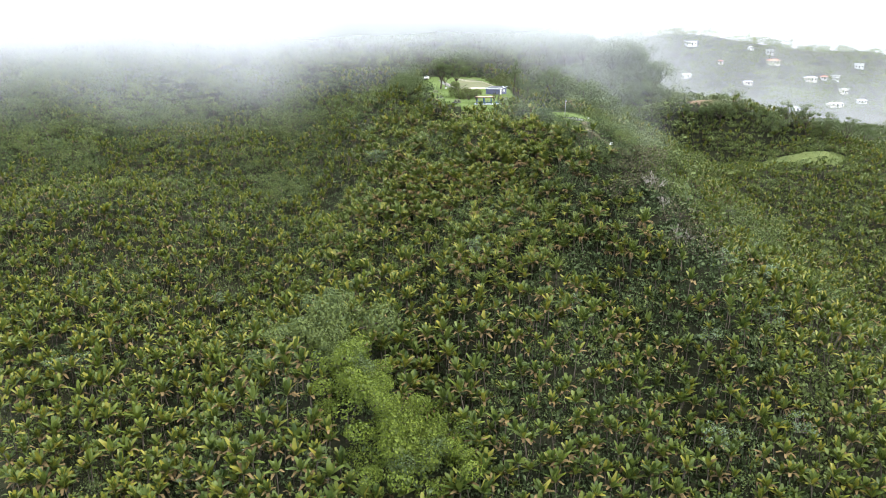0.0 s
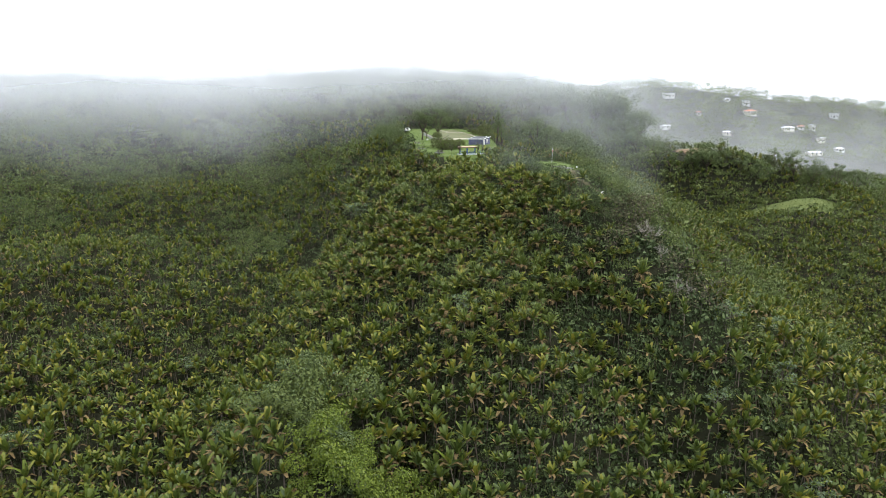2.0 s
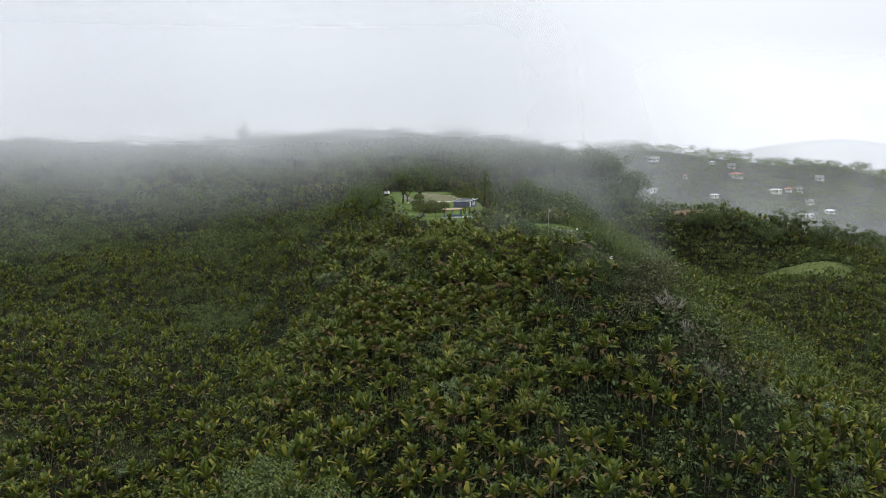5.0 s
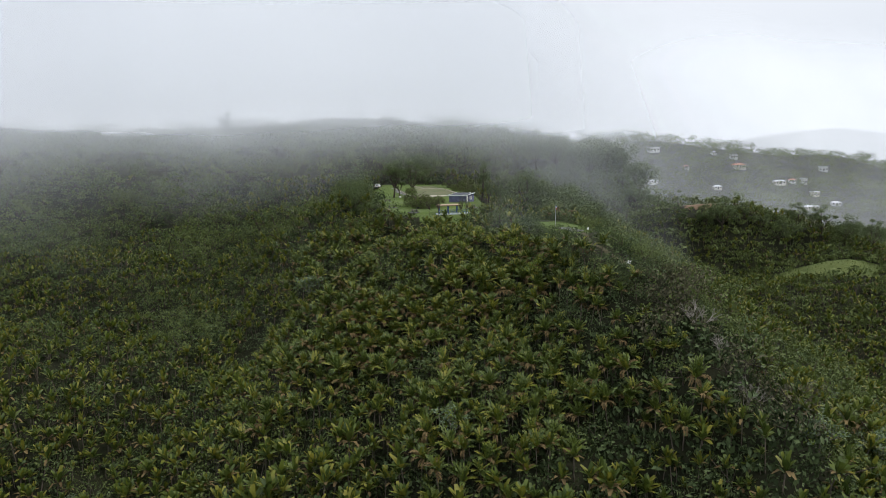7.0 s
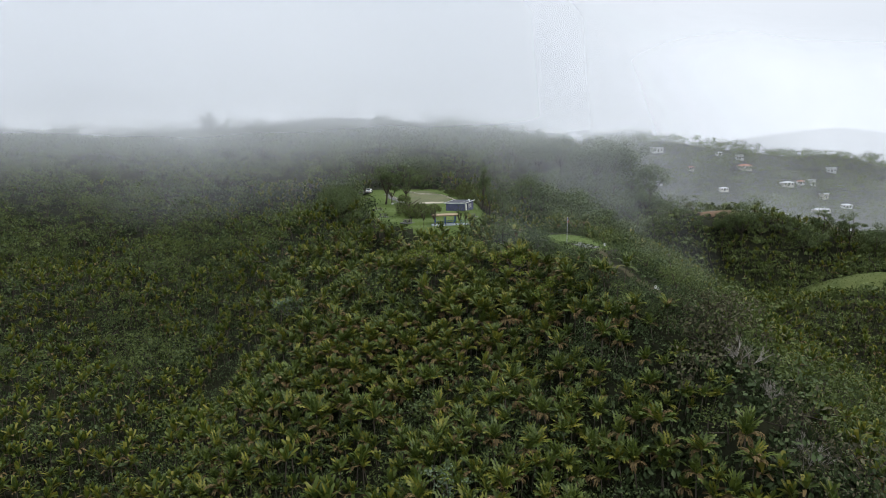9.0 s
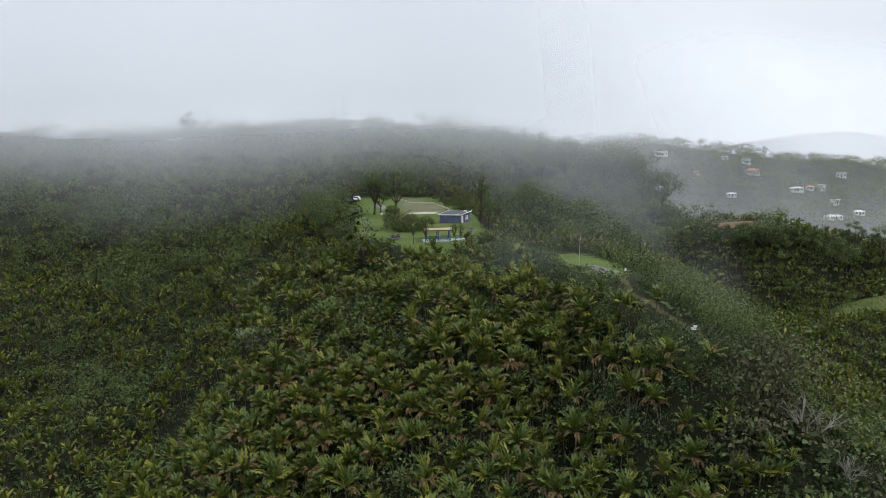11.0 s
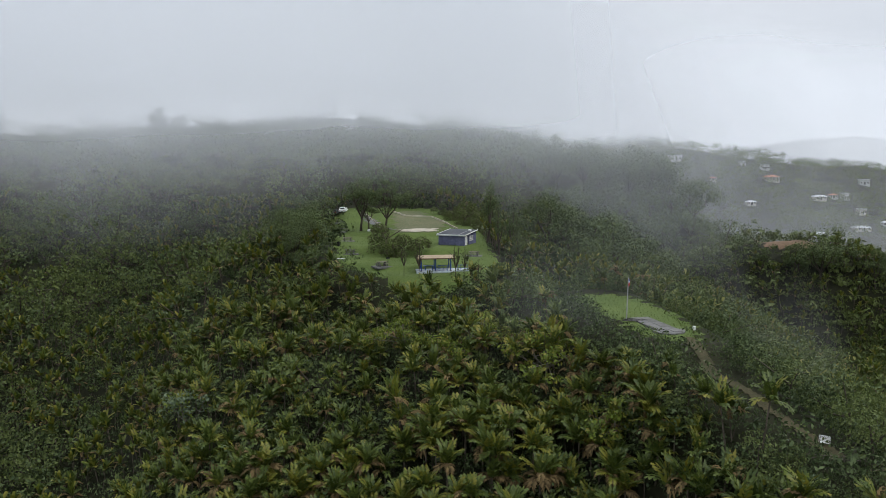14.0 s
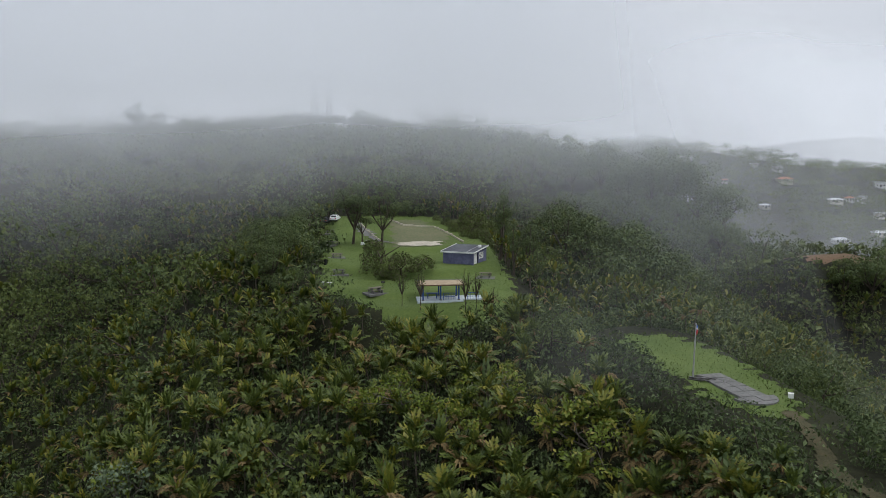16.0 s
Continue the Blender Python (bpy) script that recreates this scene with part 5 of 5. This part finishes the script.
def car(x, y, turn, paint, label):
    c = thing("car", pose(x, y, ground_z(x, y) + 0.12, 0, 0, turn), label, "car", "parked cars")
    bm = bmesh.new()
    prof = [(-2.1, 0.35), (-2.1, 0.80), (-1.75, 0.95), (-1.35, 1.45), (0.55, 1.48), (1.15, 1.0), (2.05, 0.85), (2.12, 0.35)]
    rows = []
    for y_ in (-0.86, -0.80, 0.80, 0.86):
        k = 0.94 if abs(y_) > 0.83 else 1.0
        rows.append([bm.verts.new((px * (0.985 if k < 1 else 1), y_ * (0.86 if pz > 1.2 else 1), 0.35 + (pz - 0.35) * k)) for px, pz in prof])
    for a, b in zip(rows, rows[1:]):
        for i in range(len(prof)):
            j = (i + 1) % len(prof)
            bm.faces.new((a[i], a[j], b[j], b[i]))
    bm.faces.new(rows[0][::-1])
    bm.faces.new(rows[-1])
    me = bpy.data.meshes.new("car_body")
    bm.to_mesh(me)
    bm.free()
    me.materials.append(paint)
    body = part("body", me, c)
    part("windscreen", poly_mesh(M_CARGLASS, [(0.62, -0.66, 1.43), (0.62, 0.66, 1.43), (1.16, 0.72, 1.03), (1.16, -0.72, 1.03)], [(0, 1, 2, 3)]), body)
    part("rear_window", poly_mesh(M_CARGLASS, [(-1.41, -0.62, 1.40), (-1.41, 0.62, 1.40), (-1.76, 0.7, 1.0), (-1.76, -0.7, 1.0)], [(3, 2, 1, 0)]), body)
    for s in (-1, 1):
        part("side_window", poly_mesh(M_CARGLASS, [(-1.2, s * 0.80, 1.0), (0.9, s * 0.80, 1.0), (0.45, s * 0.755, 1.40), (-1.1, s * 0.755, 1.40)], [(0, 1, 2, 3)]), body)
        part("headlight", solid(M_LAMP, (2.06, 2.14, s * 0.62 - 0.16, s * 0.62 + 0.16, 0.62, 0.76), edge=0.01), body)
        part("tail_light", solid(M_RED, (-2.13, -2.06, s * 0.66 - 0.12, s * 0.66 + 0.12, 0.62, 0.82), edge=0.01), body)
        for wx in (-1.3, 1.3):
            wheel = part("wheel", mesh_from("tyre", *merge([(*tube((wx, s * 0.68, 0.32), (wx, s * 0.88, 0.32), 0.32, 0.32, 14), 0)])[:2], [M_RUBBER], smooth=True), c)
            part("rim", mesh_from("rim", *merge([(*tube((wx, s * 0.885, 0.32), (wx, s * 0.886, 0.32), 0.19, 0.001, 12), 0)])[:2], [M_METAL]), wheel)


car(-7.2, 326.5, 80, M_WHITE, "white compact car parked beyond the lawn")
car(-9.8, 327.2, 84, M_ROOF, "dark grey car parked beside the white one")

# ---- ridge clearing ----
pole = thing("flagpole", pose(35.8, 212.8, ground_z(35.8, 212.8), 1.0, 0.5, 30), "grey weathered flagpole with furled flag in the clearing", "flagpole")
part("shaft", tubes(M_METAL, ((0, 0, -0.3), (0, 0, 2.6), 0.085, 0.07), ((0, 0, 2.6), (0, 0, 5.2), 0.07, 0.05)), pole)
part("base", solid(M_CONCRETE, (-0.25, 0.25, -0.25, 0.25, -0.3, 0.18)), pole)
part("finial", mesh_from("finial", *merge([(*tube((0, 0, 5.2), (0, 0, 5.28), 0.05, 0.09, 8), 0), (*tube((0, 0, 5.28), (0, 0, 5.38), 0.09, 0.005, 8), 0)])[:2], [M_METAL]), pole)
flag = part("flag", mesh_from("flag", *merge([(*tube((0.10, 0, 4.45), (0.12, 0, 4.75), 0.13, 0.11, 7), 0), (*tube((0.09, 0, 4.22), (0.10, 0, 4.45), 0.06, 0.13, 7), 0)])[:2], [M_RED], smooth=True), pole, "furled red, white and blue flag")
part("flag_white", mesh_from("flag", *merge([(*tube((0.12, 0, 4.75), (0.11, 0.0, 4.92), 0.11, 0.10, 7), 0)])[:2], [M_WHITE], smooth=True), flag)
part("flag_blue", mesh_from("flag", *merge([(*tube((0.11, 0, 4.92), (0.08, 0.0, 5.18), 0.10, 0.05, 7), 0)])[:2], [M_SKYBLUE], smooth=True), flag)

PZ = ground_z(38.5, 209.5)
pad = thing("concrete_platform", pose(38.3, 209.6, PZ, 0, 0, -80), "cracked grey concrete platform in the grassy clearing", "platform")
pr = np.random.default_rng(9)
for i in range(6):
    for j in range(2):
        x0, y0 = -4.0 + 1.34 * i, -1.32 + 1.32 * j
        slab = part("slab", solid(M_CONCRETE, (0.02, 1.29, 0.02, 1.29, -0.5, 0.26), edge=0.03), pad)
        slab.matrix_basis = pose(x0, y0, pr.uniform(-0.03, 0.03), pr.normal(0, 0.7), pr.normal(0, 0.7), pr.normal(0, 0.6))
arc = [(2.7 + 2.0 * math.sin(a), -0.02 + 1.98 * math.cos(a)) for a in np.linspace(0, math.pi, 10)]
av = [(x, y, -0.5) for x, y in arc] + [(x, y, 0.22) for x, y in arc]
na = len(arc)
part("rounded_end", poly_mesh(M_CONCRETE, av, [tuple(range(na, 2 * na))[::-1]] + [(i, (i + 1) % na, na + (i + 1) % na, na + i) for i in range(na)]), pad)
planks = thing("plank_stack", pose(36.3, 212.2, ground_z(36.3, 212.2) + 0.1, 0, 0, -40), "dark broken planks lying beside the platform", "planks")
for i in range(6):
    pl = part("plank", solid(M_DARKPLANK, (-0.9, 0.9, -0.11, 0.11, 0, 0.05), edge=0.008), planks)
    pl.matrix_basis = pose(pr.normal(0, 0.15), -0.5 + 0.2 * i, 0.02 + 0.05 * (i % 3), 0, pr.normal(0, 5), pr.normal(0, 9))
sign = thing("notice_box", pose(41.4, 205.8, ground_z(41.4, 205.8), 0, 0, -20), "small white box on a post beside the trail", "box")
part("post", solid(M_PLANK, (-0.04, 0.04, -0.04, 0.04, -0.3, 0.5)), sign)
part("case", solid(M_WHITE, (-0.2, 0.2, -0.14, 0.14, 0.42, 0.82), edge=0.02), sign)
part("lid", solid(M_WHITE, (-0.23, 0.23, -0.17, 0.17, 0.82, 0.86), edge=0.01), sign)

# ---- trail end: bench and rail ----
seat = thing("slatted_bench", pose(42.9, 182.6, ground_z(42.9, 182.6) + 0.05, 0, 0, -32) @ Matrix.Scale(0.62, 4), "white slatted bench at the end of the trail", "bench")
for i in range(4):
    b = part("back_slat", solid(M_WHITE, (-0.7, 0.7, -0.02, 0.02, -0.08, 0.08), edge=0.01), seat)
    b.matrix_basis = pose(0, 0.30 + 0.05 * i, 0.55 + 0.19 * i, -16, 0, 0)
for i in range(4):
    part("seat_slat", solid(M_WHITE, (-0.7, 0.7, -0.36 + 0.16 * i, -0.23 + 0.16 * i, 0.40, 0.44), edge=0.01), seat)
for s in (-0.62, 0.54):
    part("leg", solid(M_PLANK, (s, s + 0.08, -0.34, -0.26, -0.2, 0.40), (s, s + 0.08, 0.22, 0.30, -0.2, 0.46)), seat)
    arm = part("armrest", solid(M_PLANK, (s - 0.02, s + 0.10, -0.36, 0.36, 0.62, 0.67), (s, s + 0.08, -0.34, -0.27, 0.44, 0.62)), seat)
fence = thing("timber_rail", pose(42.2, 180.2, ground_z(42.2, 180.2), 0, 0, -14), "low weathered timber rail beside the bench", "fence")
for i in range(4):
    part("post", tubes(M_PLANK, ((-2.4 + 1.6 * i, 0, -0.4), (-2.4 + 1.6 * i, 0, 0.62), 0.055, 0.05), sides=7), fence)
for zr in (0.30, 0.58):
    part("rail", tubes(M_PLANK, ((-2.5, 0, zr), (2.5, 0, zr), 0.045, 0.045), sides=7), fence)


# ---- houses across the valley ----
def house(x, y, turn, w, d, h, wall, roof, flat, label):
    hs = thing("house", pose(x, y, ground_z(x, y) + 0.2, 0, 0, turn), label, "house", "houses across the valley")
    part("wall", solid(wall, (-w / 2, w / 2, -d / 2, d / 2, -2.5, h), edge=0.05), hs)
    e = 0.5
    if flat:
        part("roof", solid(roof, (-w / 2 - e, w / 2 + e, -d / 2 - e, d / 2 + e, h, h + 0.35), edge=0.05), hs)
    else:
        r = h + 0.22 * d
        part("roof", poly_mesh(roof, [(-w / 2 - e, -d / 2 - e, h), (w / 2 + e, -d / 2 - e, h), (w / 2 + e, d / 2 + e, h), (-w / 2 - e, d / 2 + e, h), (-w / 2 + d * 0.35, 0, r), (w / 2 - d * 0.35, 0, r)], [(0, 1, 5, 4), (1, 2, 5), (2, 3, 4, 5), (3, 0, 4), (3, 2, 1, 0)]), hs)
    for i in range(3):
        fx = -w / 2 + w * (i + 0.5) / 3
        win_h = part("window" if i != 1 else "door", solid(M_BLACK, (fx - 0.6, fx + 0.6, -d / 2 - 0.04, -d / 2 + 0.02, 1.0 if i != 1 else 0.1, 2.2), edge=0), hs)
        part("frame", solid(M_WHITE, (fx - 0.7, fx - 0.6, -d / 2 - 0.07, -d / 2 + 0.02, 0.9 if i != 1 else 0.1, 2.3), (fx + 0.6, fx + 0.7, -d / 2 - 0.07, -d / 2 + 0.02, 0.9 if i != 1 else 0.1, 2.3), edge=0), win_h)


for x, y, a, w, d, h, wall, roof, flat, label in (
    (233, 699, 12, 16, 9, 5.5, M_WHITE, M_TIN, True, "white two-storey house high on the wooded hill"),
    (306, 694, -8, 10, 8, 5.5, M_WHITE, M_TIN, True, "white flat-roofed house above the red roof"),
    (301, 674, 10, 17, 11, 3.6, M_CREAM, M_TERRACOTTA, False, "cream house with a terracotta hipped roof"),
    (258, 620, 0, 10, 7, 3.0, M_CREAM, M_TIN, False, "small house with pale metal roof among trees"),
    (211, 637, 20, 13, 8, 3.2, M_WHITE, M_TIN, False, "low white house at the edge of the woods"),
    (322, 643, 5, 16, 9, 3.4, M_CREAM, M_TIN, False, "cream house with a wide pale metal roof"),
    (338, 651, -14, 9, 8, 3.4, M_WHITE, M_TERRACOTTA, False, "small white house with a reddish roof"),
    (350, 655, 18, 8, 7, 6.0, M_WHITE, M_TIN, True, "tall white house with a flat roof"),
    (268, 550, -6, 14, 9, 3.2, M_WHITE, M_TIN, False, "white house with bright metal roof in the valley"),
    (311, 576, 9, 18, 10, 3.2, M_CREAM, M_TIN, False, "long low building with pale green-grey roof"),
    (341, 593, -12, 11, 8, 3.4, M_WHITE, M_TIN, False, "white valley house with a pale hipped roof"),
    (340, 620, 15, 9, 7, 5.2, M_CREAM, M_TIN, True, "cream two-storey house with flat roof"),
    (395, 700, -20, 12, 9, 5.6, M_WHITE, M_TIN, True, "white two-storey house on the far slope"),
    (290, 700, 30, 8, 6, 3.0, M_WHITE, M_TIN, False, "tiny white outbuilding near the hilltop houses"),
    (248, 660, -25, 8, 6, 3.0, M_CREAM, M_TERRACOTTA, False, "small house with reddish roof in the trees"),
):
    house(x, y, a, 0.62 * w, 0.62 * d, 0.7 * h, wall, roof, flat, label)


# ---- masts on the back ridge ----
def mast(x, y, h, w, label):
    m = thing("lattice_mast", pose(x, y, ground_z(x, y), 0, 0, 12), label, "mast", "masts on the ridge")
    steps = 9
    for sx, sy in ((-1, -1), (1, -1), (1, 1), (-1, 1)):
        part("leg", tubes(M_METAL, ((sx * w, sy * w, -1), (sx * w * 0.25, sy * w * 0.25, h), 0.14, 0.08), sides=5), m)
    for i in range(steps):
        a, b = i / steps, (i + 1) / steps
        wa, wb = w * (1 - 0.75 * a), w * (1 - 0.75 * b)
        c4 = ((-1, -1), (1, -1), (1, 1), (-1, 1))
        seg = []
        for k in range(4):
            p0, p1 = c4[k], c4[(k + 1) % 4]
            seg += [((p0[0] * wa, p0[1] * wa, h * a), (p1[0] * wb, p1[1] * wb, h * b), 0.06, 0.06), ((p0[0] * wb, p0[1] * wb, h * b), (p1[0] * wb, p1[1] * wb, h * b), 0.06, 0.06)]
        part("bracing", tubes(M_METAL, *seg, sides=4), m)


mast(-22, 420, 19, 1.5, "grey lattice radio mast fading into cloud")
mast(-17, 424, 17, 1.3, "shorter grey lattice mast beside the taller one")
mast(-150, 430, 16, 1.6, "grey lattice pylon on the misty ridge")
wire_pole = thing("radio_pole", pose(-75, 415, ground_z(-75, 415)), "thin grey radio pole on the misty ridge", "pole", "masts on the ridge")
part("shaft", tubes(M_METAL, ((0, 0, -1), (0, 0, 16), 0.16, 0.09), sides=6), wire_pole)
part("antenna", tubes(M_METAL, ((-0.8, 0, 14.4), (0.8, 0, 14.4), 0.05, 0.05), ((-0.6, 0, 13), (0.6, 0, 13), 0.05, 0.05), sides=4), wire_pole)
tree("ridge_tree", GUM[1], -79, 402, 1.1, 30, "lone spreading tree on the misty skyline", "tree")
